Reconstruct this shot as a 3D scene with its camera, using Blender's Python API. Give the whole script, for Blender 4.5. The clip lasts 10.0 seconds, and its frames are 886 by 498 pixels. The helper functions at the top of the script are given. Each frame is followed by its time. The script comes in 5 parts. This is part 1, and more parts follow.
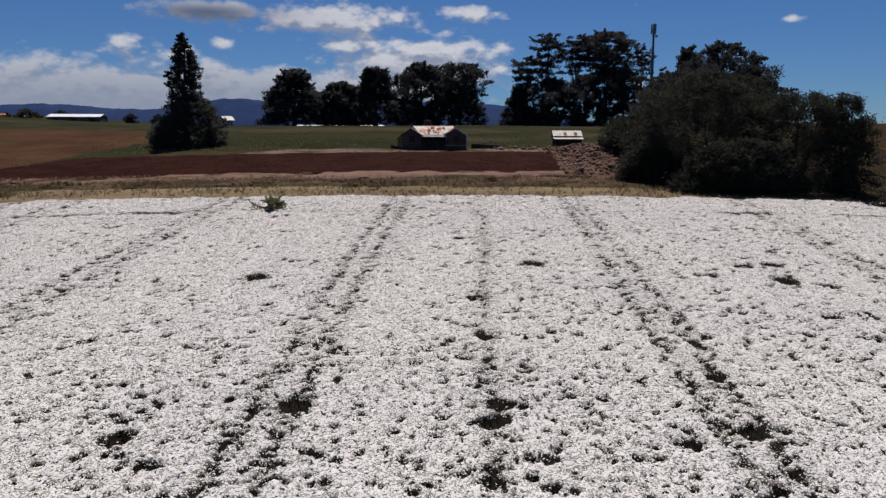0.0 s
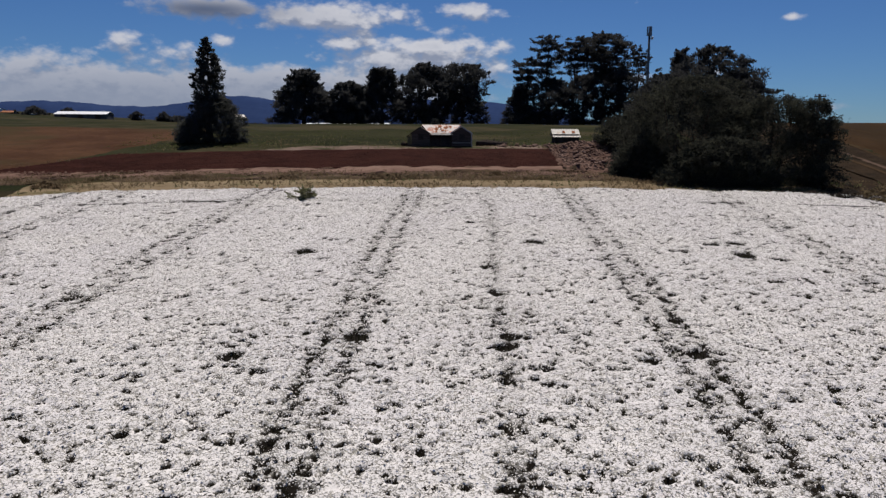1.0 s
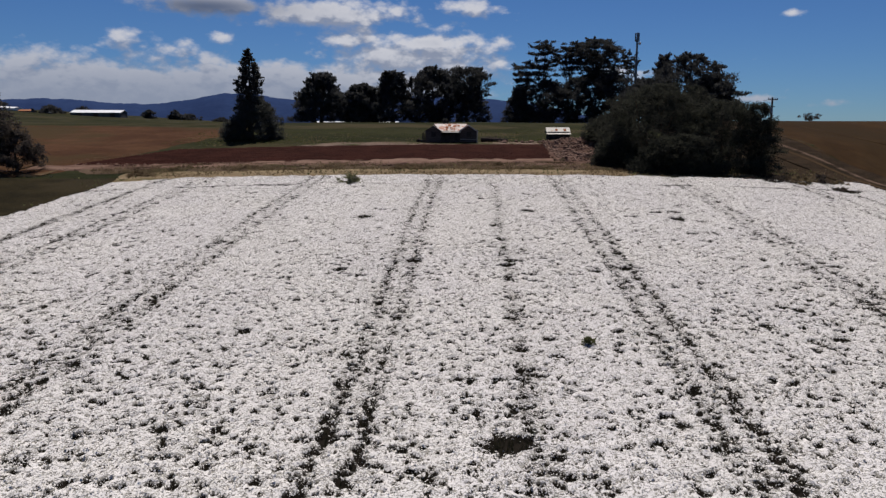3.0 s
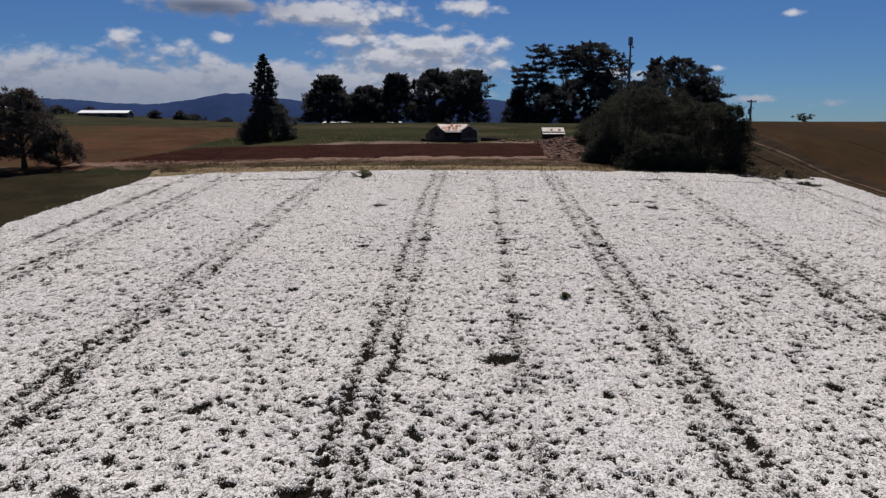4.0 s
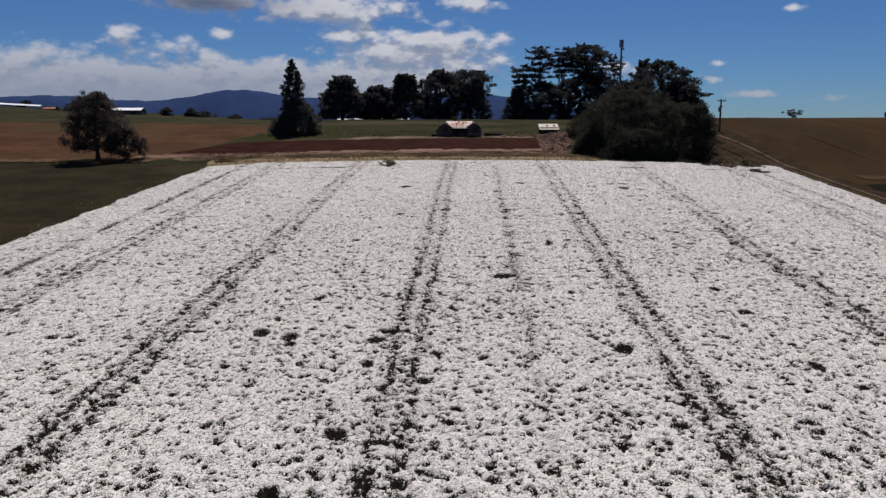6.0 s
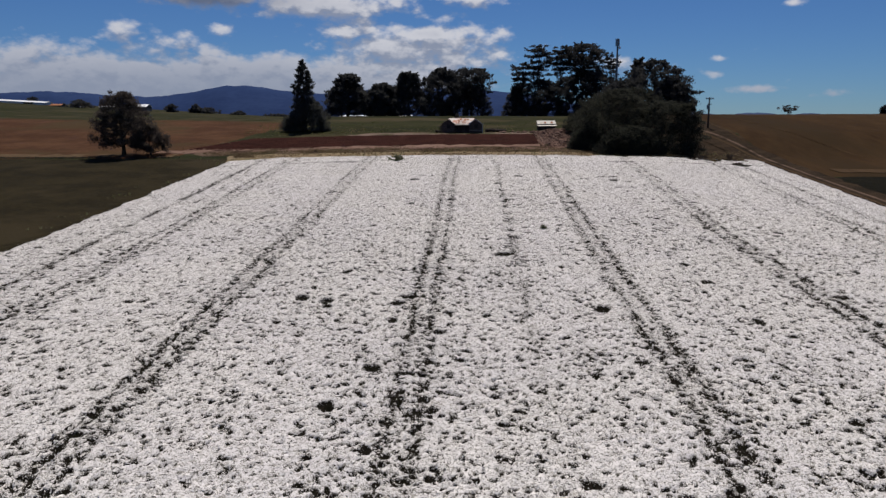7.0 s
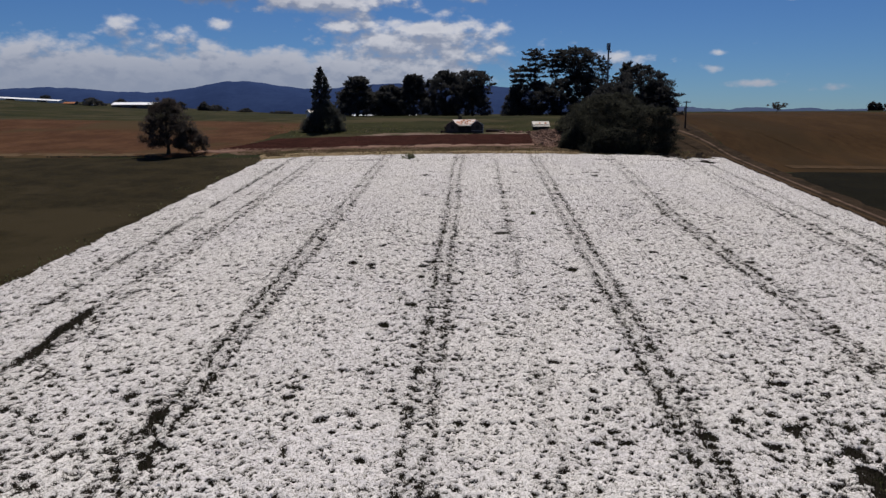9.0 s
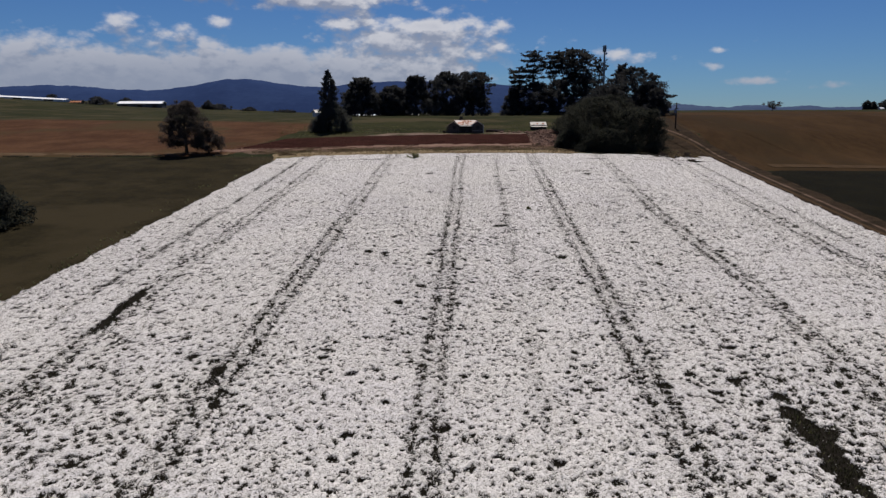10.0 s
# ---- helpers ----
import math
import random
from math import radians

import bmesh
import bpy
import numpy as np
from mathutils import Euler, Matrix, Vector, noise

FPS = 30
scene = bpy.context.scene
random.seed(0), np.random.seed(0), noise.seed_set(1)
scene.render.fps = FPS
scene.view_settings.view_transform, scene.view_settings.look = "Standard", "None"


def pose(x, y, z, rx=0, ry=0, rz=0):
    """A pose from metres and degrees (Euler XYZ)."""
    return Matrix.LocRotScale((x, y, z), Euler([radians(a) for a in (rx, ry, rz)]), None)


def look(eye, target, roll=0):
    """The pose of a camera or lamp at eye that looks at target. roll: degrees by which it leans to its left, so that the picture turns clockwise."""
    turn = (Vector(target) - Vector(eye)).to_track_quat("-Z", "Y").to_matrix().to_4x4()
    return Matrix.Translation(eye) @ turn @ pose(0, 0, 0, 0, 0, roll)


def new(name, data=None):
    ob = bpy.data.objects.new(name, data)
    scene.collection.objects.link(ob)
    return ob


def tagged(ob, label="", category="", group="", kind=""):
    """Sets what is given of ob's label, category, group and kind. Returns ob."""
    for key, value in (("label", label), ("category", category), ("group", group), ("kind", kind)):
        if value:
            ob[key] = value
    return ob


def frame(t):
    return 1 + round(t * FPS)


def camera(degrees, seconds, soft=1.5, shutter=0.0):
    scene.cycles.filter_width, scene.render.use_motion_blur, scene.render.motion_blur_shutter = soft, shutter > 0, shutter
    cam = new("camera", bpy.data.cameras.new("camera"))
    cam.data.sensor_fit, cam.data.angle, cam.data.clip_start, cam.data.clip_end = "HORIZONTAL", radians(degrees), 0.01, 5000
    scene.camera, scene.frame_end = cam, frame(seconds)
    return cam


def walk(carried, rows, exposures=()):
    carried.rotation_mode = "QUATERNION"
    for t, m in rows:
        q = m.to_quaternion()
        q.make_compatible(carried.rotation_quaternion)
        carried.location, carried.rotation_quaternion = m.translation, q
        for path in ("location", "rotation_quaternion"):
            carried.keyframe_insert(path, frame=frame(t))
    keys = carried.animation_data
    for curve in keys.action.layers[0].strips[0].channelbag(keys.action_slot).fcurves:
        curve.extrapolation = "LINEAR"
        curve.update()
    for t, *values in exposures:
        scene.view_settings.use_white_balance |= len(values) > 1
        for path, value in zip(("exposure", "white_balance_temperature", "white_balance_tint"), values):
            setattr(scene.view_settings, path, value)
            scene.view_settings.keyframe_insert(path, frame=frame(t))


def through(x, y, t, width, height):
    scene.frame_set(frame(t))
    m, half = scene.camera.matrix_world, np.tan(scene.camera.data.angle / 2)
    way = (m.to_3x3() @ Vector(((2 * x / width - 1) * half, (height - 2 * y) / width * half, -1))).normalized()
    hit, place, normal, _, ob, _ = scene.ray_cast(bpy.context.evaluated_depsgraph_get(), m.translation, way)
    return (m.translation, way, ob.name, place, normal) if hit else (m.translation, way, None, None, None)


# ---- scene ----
cam = camera(61.2, 10.0, soft=1.4)
PATH = [
    (0, (-3.33, -47.235, 5.129), (-3.33, -45.259, 4.822), 0.1),
    (0.5, (-3.829, -50.508, 5.152), (-3.829, -48.532, 4.841), 0.1),
    (1, (-4.188, -53.771, 5.204), (-4.187, -51.796, 4.891), 0.2),
    (1.5, (-4.602, -57.455, 5.243), (-4.601, -55.48, 4.928), 0.2),
    (2, (-5.015, -61.279, 5.292), (-5.013, -59.304, 4.974), 0.1),
    (2.5, (-5.367, -65.407, 5.367), (-5.366, -63.433, 5.046), 0.1),
    (4, (-5.999, -77.471, 5.431), (-5.998, -75.497, 5.11), 0.1),
    (4.5, (-6.331, -81.594, 5.449), (-6.33, -79.621, 5.126), 0.1),
    (5, (-6.674, -85.528, 5.468), (-6.673, -83.555, 5.144), 0.0),
    (5.5, (-7.063, -89.591, 5.51), (-7.063, -87.618, 5.183), -0.0),
    (7, (-7.945, -100.706, 5.814), (-7.946, -98.735, 5.471), -0.1),
    (7.5, (-8.261, -104.512, 6.127), (-8.262, -102.543, 5.779), -0.1),
    (8, (-8.514, -108.527, 6.462), (-8.514, -106.558, 6.113), -0.2),
    (8.5, (-8.765, -112.336, 6.806), (-8.765, -110.367, 6.453), -0.1),
    (9, (-9.008, -116.265, 7.162), (-9.008, -114.297, 6.806), -0.2),
    (9.5, (-9.246, -120.017, 7.51), (-9.246, -118.05, 7.151), -0.2),
    (10, (-9.446, -123.915, 7.87), (-9.446, -121.948, 7.508), -0.2),
]
walk(cam, [(t, look(eye, target, roll)) for t, eye, target, roll in PATH])

# ---- world, sun, exposure ----
SUN_EL, SUN_AZ = radians(58), radians(4)
scene.view_settings.exposure = 0.0
scene.view_settings.gamma = 1.0


class Nodes:
    """Short hand for building node trees."""

    def __init__(self, tree):
        self.tree, self.nodes, self.links = tree, tree.nodes, tree.links
        tree.nodes.clear()

    def add(self, kind, operation=None, data_type=None, blend_type=None):
        n = self.nodes.new(kind)
        if operation is not None:
            n.operation = operation
        if data_type is not None:
            n.data_type = data_type
        if blend_type is not None:
            n.blend_type = blend_type
        return n

    def put(self, socket, value):
        if hasattr(value, "is_linked"):
            self.links.new(value, socket)
        else:
            socket.default_value = value

    def math(self, op, a, b=0.0, c=None, clamp=False):
        n = self.add("ShaderNodeMath", operation=op)
        n.use_clamp = clamp
        self.put(n.inputs[0], a)
        self.put(n.inputs[1], b)
        if c is not None:
            self.put(n.inputs[2], c)
        return n.outputs[0]

    def ramp(self, value, lo, hi, to0=0.0, to1=1.0):
        n = self.add("ShaderNodeMapRange")
        n.interpolation_type = "SMOOTHSTEP"
        self.put(n.inputs["Value"], value)
        for k, v in (("From Min", lo), ("From Max", hi), ("To Min", to0), ("To Max", to1)):
            self.put(n.inputs[k], v)
        return n.outputs[0]

    def mix(self, f, a, b):
        n = self.add("ShaderNodeMix", data_type="RGBA")
        self.put(n.inputs[0], f)
        self.put(n.inputs[6], a)
        self.put(n.inputs[7], b)
        return n.outputs[2]

    def noise(self, vec, scale, detail=4.0, rough=0.55, out="Fac"):
        n = self.add("ShaderNodeTexNoise")
        if vec is not None:
            self.put(n.inputs["Vector"], vec)
        self.put(n.inputs["Scale"], scale)
        self.put(n.inputs["Detail"], detail)
        self.put(n.inputs["Roughness"], rough)
        return n.outputs[out]

    def stretch(self, vec, sx, sy, sz, rz=0.0):
        n = self.add("ShaderNodeMapping")
        self.put(n.inputs["Vector"], vec)
        n.inputs["Scale"].default_value = (sx, sy, sz)
        n.inputs["Rotation"].default_value = (0, 0, rz)
        return n.outputs[0]


def rgb(r, g, b):
    return (r, g, b, 1.0)


def make_world():
    world = bpy.data.worlds.new("sky")
    world.use_nodes = True
    scene.world = world
    n = Nodes(world.node_tree)
    sky = n.add("ShaderNodeTexSky")
    sky.sky_type = "NISHITA"
    sky.sun_disc = False
    sky.sun_elevation, sky.sun_rotation = SUN_EL, SUN_AZ
    sky.air_density, sky.dust_density, sky.ozone_density = 1.0, 0.0, 3.0
    sky.altitude = 1500.0
    at = n.add("ShaderNodeTexCoord").outputs["Generated"]
    sep = n.add("ShaderNodeSeparateXYZ")
    n.put(sep.inputs[0], at)
    x, y, z = sep.outputs
    flat = n.math("SQRT", n.math("ADD", n.math("MULTIPLY", x, x), n.math("MULTIPLY", y, y)))
    flat = n.math("MAXIMUM", flat, 0.05)
    u = n.math("ARCTAN2", x, y)                      # bearing from the field's far side
    v = n.math("DIVIDE", z, flat)                    # climb

    # the cumulus of that day: bearing, climb, half width, half height, weight
    banks = ((-0.488, 0.069, 0.065, 0.021, 0.80), (-0.51, 0.083, 0.040, 0.010, 0.62), (-0.431, 0.048, 0.122, 0.018, 0.66), (-0.386, 0.071, 0.040, 0.012, 0.70), (-0.399, 0.100, 0.026, 0.017, 0.60),
             (-0.330, 0.095, 0.033, 0.014, 0.68), (-0.281, 0.108, 0.018, 0.009, 0.66), (-0.289, 0.084, 0.030, 0.011, 0.68), (-0.220, 0.057, 0.090, 0.026, 0.66), (-0.105, 0.067, 0.075, 0.034, 0.70),
             (-0.017, 0.108, 0.073, 0.014, 0.86), (-0.032, 0.089, 0.110, 0.019, 0.74), (-0.119, 0.115, 0.060, 0.018, 0.76), (0.050, 0.077, 0.060, 0.025, 0.66), (-0.150, 0.143, 0.110, 0.018, 0.90),
             (-0.290, 0.147, 0.078, 0.014, 0.94), (0.027, 0.151, 0.051, 0.011, 0.68), (-0.025, 0.088, 0.125, 0.038, 0.80), (-0.40, 0.074, 0.11, 0.022, 0.56), (-0.345, 0.088, 0.075, 0.024, 0.42))
    small = ((0.344, 0.072, 0.013, 0.0045, 0.72), (0.338, 0.053, 0.012, 0.006, 0.66), (0.387, 0.034, 0.040, 0.0055, 0.64), (0.476, 0.028, 0.028, 0.006, 0.50), (0.420, 0.132, 0.014, 0.005, 0.66), (0.22, 0.066, 0.05, 0.014, 0.58))

    def density(lift):
        """How thick the cloud is a little above this line of sight: the banks, swollen and torn by billows."""
        vv = n.math("ADD", v, lift)
        total = None
        for bu, bv, wu, wv, k in banks + small:
            p = n.math("DIVIDE", n.math("SUBTRACT", u, bu), wu)
            q = n.math("DIVIDE", n.math("SUBTRACT", vv, bv), wv)
            d = n.math("ADD", n.math("MULTIPLY", p, p), n.math("MULTIPLY", q, q))
            g = n.math("MULTIPLY", n.math("POWER", 2.718, n.math("MULTIPLY", d, -0.75)), k)
            total = g if total is None else n.math("MAXIMUM", total, g)
        veil = n.math("MULTIPLY", n.ramp(vv, 0.055, 0.104, 0.92, 0.0), n.ramp(u, -0.02, 0.12, 1.0, 0.0))     # low cloud thickening towards the hills
        total = n.math("MAXIMUM", total, veil)
        total = n.math("MAXIMUM", total, n.math("MULTIPLY", n.ramp(vv, 0.17, 0.5), 0.28))   # fair-weather cloud overhead
        comb = n.add("ShaderNodeCombineXYZ")
        n.put(comb.inputs[0], u)
        n.put(comb.inputs[1], n.math("MULTIPLY", vv, 1.7))
        puffs = n.add("ShaderNodeTexVoronoi")
        puffs.feature = "SMOOTH_F1"
        n.put(puffs.inputs["Vector"], comb.outputs[0])
        puffs.inputs["Scale"].default_value = 34.0
        puffs.inputs["Detail"].default_value = 3.0
        puffs.inputs["Roughness"].default_value = 0.55
        puffs.inputs["Smoothness"].default_value = 0.55
        billow = n.math("SUBTRACT", 0.90, puffs.outputs["Distance"])
        rough = n.math("SUBTRACT", n.noise(comb.outputs[0], 22.0, 7.0, 0.55), 0.5)
        return n.math("ADD", total, n.math("ADD", n.math("MULTIPLY", billow, 0.42), n.math("MULTIPLY", rough, 0.85)))

    thick = density(0.0)
    cover = n.ramp(thick, 0.25, 0.72)
    shade = n.ramp(n.math("SUBTRACT", thick, density(0.013)), -0.16, 0.30)                 # tops catch the sun, bases lie in their own shade
    deep = n.ramp(thick, 0.60, 1.25, 1.0, 0.72)
    lit = n.math("MULTIPLY", n.math("MULTIPLY", shade, deep), n.ramp(n.math("ADD", v, n.ramp(u, -0.25, 0.05, 0.0, 0.03)), 0.030, 0.125, 0.10, 1.0))
    da = n.math("DIVIDE", n.math("ADD", u, 0.297), 0.085)
    db = n.math("DIVIDE", n.math("SUBTRACT", v, 0.146), 0.012)
    grey = n.math("POWER", 2.718, n.math("MULTIPLY", n.math("ADD", n.math("MULTIPLY", da, da), n.math("MULTIPLY", db, db)), -0.8))
    cloud = n.mix(lit, rgb(4.9, 5.5, 7.2), rgb(11.8, 11.8, 12.6))
    cloud = n.mix(n.math("MULTIPLY", grey, 0.97), cloud, rgb(1.7, 2.15, 3.4))                 # one flat grey base
    tint = n.add("ShaderNodeMix", data_type="RGBA", blend_type="MULTIPLY")
    tint.inputs[0].default_value = 1.0
    n.put(tint.inputs[6], sky.outputs[0])
    tint.inputs[7].default_value = rgb(0.41, 0.645, 1.0)
    colour = n.mix(n.math("MULTIPLY", cover, 0.92), tint.outputs[2], cloud)
    back = n.add("ShaderNodeBackground")
    n.put(back.inputs[0], colour)
    back.inputs[1].default_value = 0.052
    n.put(n.add("ShaderNodeOutputWorld").inputs[0], back.outputs[0])


make_world()
sun_data = bpy.data.lights.new("sun", "SUN")
sun_data.energy, sun_data.angle, sun_data.color = 4.8, radians(0.6), (1.0, 0.93, 0.86)
sun = new("sun", sun_data)
sun.matrix_basis = look((0, 0, 60), (-math.sin(SUN_AZ) * math.cos(SUN_EL), -math.cos(SUN_AZ) * math.cos(SUN_EL), 60 - math.sin(SUN_EL)))


# ---- materials ----
def surface(name, colours, scale, rough=0.9, bump=0.3, bump_scale=None, coords="Object", stretch=(1, 1, 1), specular=0.02, metal=0.0, patch=None, brow=None):
    """A rough natural surface: two scales of colour noise and a relief. patch: a third colour, its scale and how much of it."""
    m = bpy.data.materials.new(name)
    m.use_nodes = True
    n = Nodes(m.node_tree)
    at = n.stretch(n.add("ShaderNodeTexCoord").outputs[coords], *stretch)
    big, fine = n.noise(at, scale, 5.0, 0.6), n.noise(at, scale * 9.0, 5.0, 0.65)
    f = n.ramp(n.math("ADD", n.math("MULTIPLY", big, 0.6), n.math("MULTIPLY", fine, 0.4)), 0.36, 0.64)
    colour = n.mix(f, rgb(*colours[0]), rgb(*colours[1]))
    if patch:
        p = n.noise(at, patch[1], 4.0, 0.6)
        colour = n.mix(n.ramp(p, 1.0 - patch[2] - 0.06, 1.0 - patch[2] + 0.06), colour, rgb(*patch[0]))
    if brow:                                          # regrowth takes over along a line across the slope
        sep = n.add("ShaderNodeSeparateXYZ")
        n.put(sep.inputs[0], n.add("ShaderNodeTexCoord").outputs["Object"])
        w = n.math("ADD", n.math("ADD", sep.outputs[1], n.math("MULTIPLY", sep.outputs[0], brow[1])), n.math("MULTIPLY", n.math("SUBTRACT", n.noise(at, 0.03, 4.0), 0.5), 40.0))
        colour = n.mix(n.ramp(w, brow[2], brow[3]), colour, rgb(*brow[0]))
    b = n.add("ShaderNodeBsdfPrincipled")
    n.put(b.inputs["Base Color"], colour)
    b.inputs["Roughness"].default_value = rough
    b.inputs["Metallic"].default_value = metal
    b.inputs["Specular IOR Level"].default_value = specular
    if bump:
        k = n.add("ShaderNodeBump")
        k.inputs["Strength"].default_value = bump
        k.inputs["Distance"].default_value = 0.1
        n.put(k.inputs["Height"], n.noise(at, bump_scale or scale * 6.0, 6.0, 0.65))
        n.put(b.inputs["Normal"], k.outputs[0])
    n.put(n.add("ShaderNodeOutputMaterial").inputs[0], b.outputs[0])
    return m


def leaf_material(name, dark, light, spare=0.25, through=0.25):
    """Leaves: colour differs from clump to clump, a little light comes through."""
    m = bpy.data.materials.new(name)
    m.use_nodes = True
    n = Nodes(m.node_tree)
    isl = n.add("ShaderNodeNewGeometry").outputs["Random Per Island"]
    at = n.add("ShaderNodeTexCoord").outputs["Object"]
    f = n.math("ADD", n.math("MULTIPLY", isl, 0.5), n.math("MULTIPLY", n.ramp(n.noise(at, 0.5, 3.0), 0.35, 0.65), 0.5))
    colour = n.mix(f, rgb(*dark), rgb(*light))
    b = n.add("ShaderNodeBsdfPrincipled")
    n.put(b.inputs["Base Color"], colour)
    b.inputs["Roughness"].default_value = 0.65
    b.inputs["Specular IOR Level"].default_value = spare
    t = n.add("ShaderNodeBsdfTranslucent")
    n.put(t.inputs[0], colour)
    s = n.add("ShaderNodeMixShader")
    s.inputs[0].default_value = through
    n.put(s.inputs[1], b.outputs[0])
    n.put(s.inputs[2], t.outputs[0])
    n.put(n.add("ShaderNodeOutputMaterial").inputs[0], s.outputs[0])
    return m


def bloom_material():
    """Daisy canopy: white heads a few centimetres wide on stalks, thick on top and thin on the skirts. The gaps' shade
    is painted into the stalks.
    """
    m = bpy.data.materials.new("daisy_canopy")
    m.use_nodes = True
    n = Nodes(m.node_tree)
    at = n.add("ShaderNodeTexCoord").outputs["Object"]
    stored = n.add("ShaderNodeAttribute")
    stored.attribute_name = "bloom"
    bloom = stored.outputs["Fac"]
    v = n.add("ShaderNodeTexVoronoi")
    v.feature = "F1"
    n.put(v.inputs["Vector"], at)
    v.inputs["Scale"].default_value = 17.0
    d = v.outputs["Distance"]
    patchy = n.noise(at, 4.5, 5.0, 0.62)
    nook = n.ramp(n.noise(at, 8.0, 2.0, 0.5), 0.30, 0.42)          # small openings between the plants, drawn as dark colour only
    wide = n.noise(at, 0.12, 3.0, 0.5)
    sort = n.add("ShaderNodeSeparateXYZ")
    n.put(sort.inputs[0], v.outputs["Color"])
    reach = n.math("ADD", n.math("MULTIPLY", bloom, n.math("ADD", n.math("MULTIPLY", sort.outputs[0], 0.50), 0.42)), n.math("MULTIPLY", n.math("SUBTRACT", patchy, 0.5), 0.85))
    reach = n.math("SUBTRACT", reach, n.math("MULTIPLY", n.math("SUBTRACT", 1.0, nook), 0.48))
    head = n.ramp(n.math("SUBTRACT", d, reach), -0.12, 0.16, 1.0, 0.0)
    # near-black: stalks and soil in the gaps, with the gaps' shade in the colour
    stalk_and_shade = n.mix(n.noise(at, 7.0, 3.0), rgb(0.005, 0.004, 0.003), rgb(0.020, 0.016, 0.012))
    stalk_and_shade = n.mix(n.math("MULTIPLY", n.ramp(bloom, 0.45, 0.95), nook), stalk_and_shade, rgb(0.36, 0.345, 0.31))
    petal = n.mix(v.outputs["Color"], rgb(0.635, 0.61, 0.592), rgb(0.70, 0.675, 0.652))
    petal = n.mix(n.ramp(wide, 0.4, 0.62, 0.0, 0.28), petal, rgb(0.60, 0.575, 0.605))
    colour = n.mix(head, stalk_and_shade, petal)
    b = n.add("ShaderNodeBsdfPrincipled")
    n.put(b.inputs["Base Color"], colour)
    b.inputs["Roughness"].default_value = 0.85
    b.inputs["Specular IOR Level"].default_value = 0.03
    k = n.add("ShaderNodeBump")
    k.inputs["Strength"].default_value = 0.8
    k.inputs["Distance"].default_value = 0.05
    n.put(k.inputs["Height"], head)
    n.put(b.inputs["Normal"], k.outputs[0])
    n.put(n.add("ShaderNodeOutputMaterial").inputs[0], b.outputs[0])
    return m


BLOOM = bloom_material()
PETAL = surface("white_petals", ((0.56, 0.54, 0.52), (0.65, 0.63, 0.605)), 3.0, 0.8, 0.0)
CROP_SOIL = surface("crop_soil", ((0.012, 0.009, 0.007), (0.036, 0.026, 0.020)), 0.8, 0.95, 0.8, 6.0, patch=((0.020, 0.018, 0.011), 2.5, 0.5))
PASTURE = surface("pasture", ((0.014, 0.0165, 0.0065), (0.030, 0.030, 0.0125)), 0.10, 0.95, 0.5, 3.0, stretch=(0.6, 1.1, 1.0), patch=((0.048, 0.040, 0.021), 0.08, 0.44))
PADDOCK = surface("paddock_grass", ((0.0130, 0.0108, 0.0056), (0.0265, 0.0212, 0.0105)), 0.22, 0.95, 0.5, 4.0, patch=((0.031, 0.0245, 0.0130), 0.06, 0.42))
STUBBLE = surface("stubble", ((0.046, 0.0215, 0.0115), (0.080, 0.041, 0.0215)), 0.14, 0.95, 0.5, 3.0, patch=((0.052, 0.034, 0.0165), 0.03, 0.42), brow=((0.033, 0.029, 0.0120), 0.185, 48.0, 78.0))
GRAIN = surface("grain_stubble", ((0.028, 0.0155, 0.0066), (0.050, 0.0285, 0.0122)), 0.09, 0.95, 0.4, 3.0, stretch=(1.0, 0.25, 1.0), patch=((0.030, 0.0190, 0.0088), 0.03, 0.42))
DARK_CROP = surface("dark_crop", ((0.0055, 0.0052, 0.003), (0.0100, 0.0092, 0.0050)), 0.15, 0.95, 0.6, 5.0)
RED_SOIL = surface("red_soil", ((0.024, 0.0085, 0.0065), (0.042, 0.015, 0.011)), 0.35, 0.95, 0.9, 5.0)
PINK_DIRT = surface("pink_dirt", ((0.11, 0.066, 0.050), (0.21, 0.135, 0.105)), 0.35, 0.95, 0.7, 4.0, stretch=(0.35, 1.0, 1.0), patch=((0.06, 0.040, 0.024), 0.3, 0.42))
DRY_GRASS = surface("dry_grass", ((0.135, 0.098, 0.058), (0.240, 0.185, 0.115)), 0.22, 0.95, 0.6, 5.0, stretch=(0.25, 1.2, 1.0), patch=((0.090, 0.078, 0.034), 0.25, 0.36))
TRACK = surface("track_dirt", ((0.075, 0.050, 0.036), (0.125, 0.085, 0.062)), 0.5, 0.95, 0.5, 6.0, patch=((0.036, 0.024, 0.016), 0.3, 0.42))
ROUGH = surface("rough_brown_grass", ((0.060, 0.040, 0.027), (0.118, 0.082, 0.058)), 0.35, 0.95, 0.6, 5.0, stretch=(0.4, 1.0, 1.0), patch=((0.046, 0.037, 0.018), 0.3, 0.44))
BANK_DIRT = surface("bank_dirt", ((0.070, 0.040, 0.030), (0.150, 0.093, 0.073)), 0.6, 0.95, 0.8, 5.0, patch=((0.045, 0.034, 0.020), 0.5, 0.40))
YARD = surface("trodden_yard", ((0.115, 0.080, 0.062), (0.20, 0.147, 0.118)), 0.35, 0.95, 0.6, 5.0, stretch=(0.4, 1.0, 1.0), patch=((0.050, 0.050, 0.024), 0.25, 0.46))
STREAK = surface("grain_streak", ((0.036, 0.0215, 0.0100), (0.056, 0.0345, 0.0165)), 0.5, 0.95, 0.4, 5.0, patch=((0.032, 0.0190, 0.0085), 0.12, 0.50))
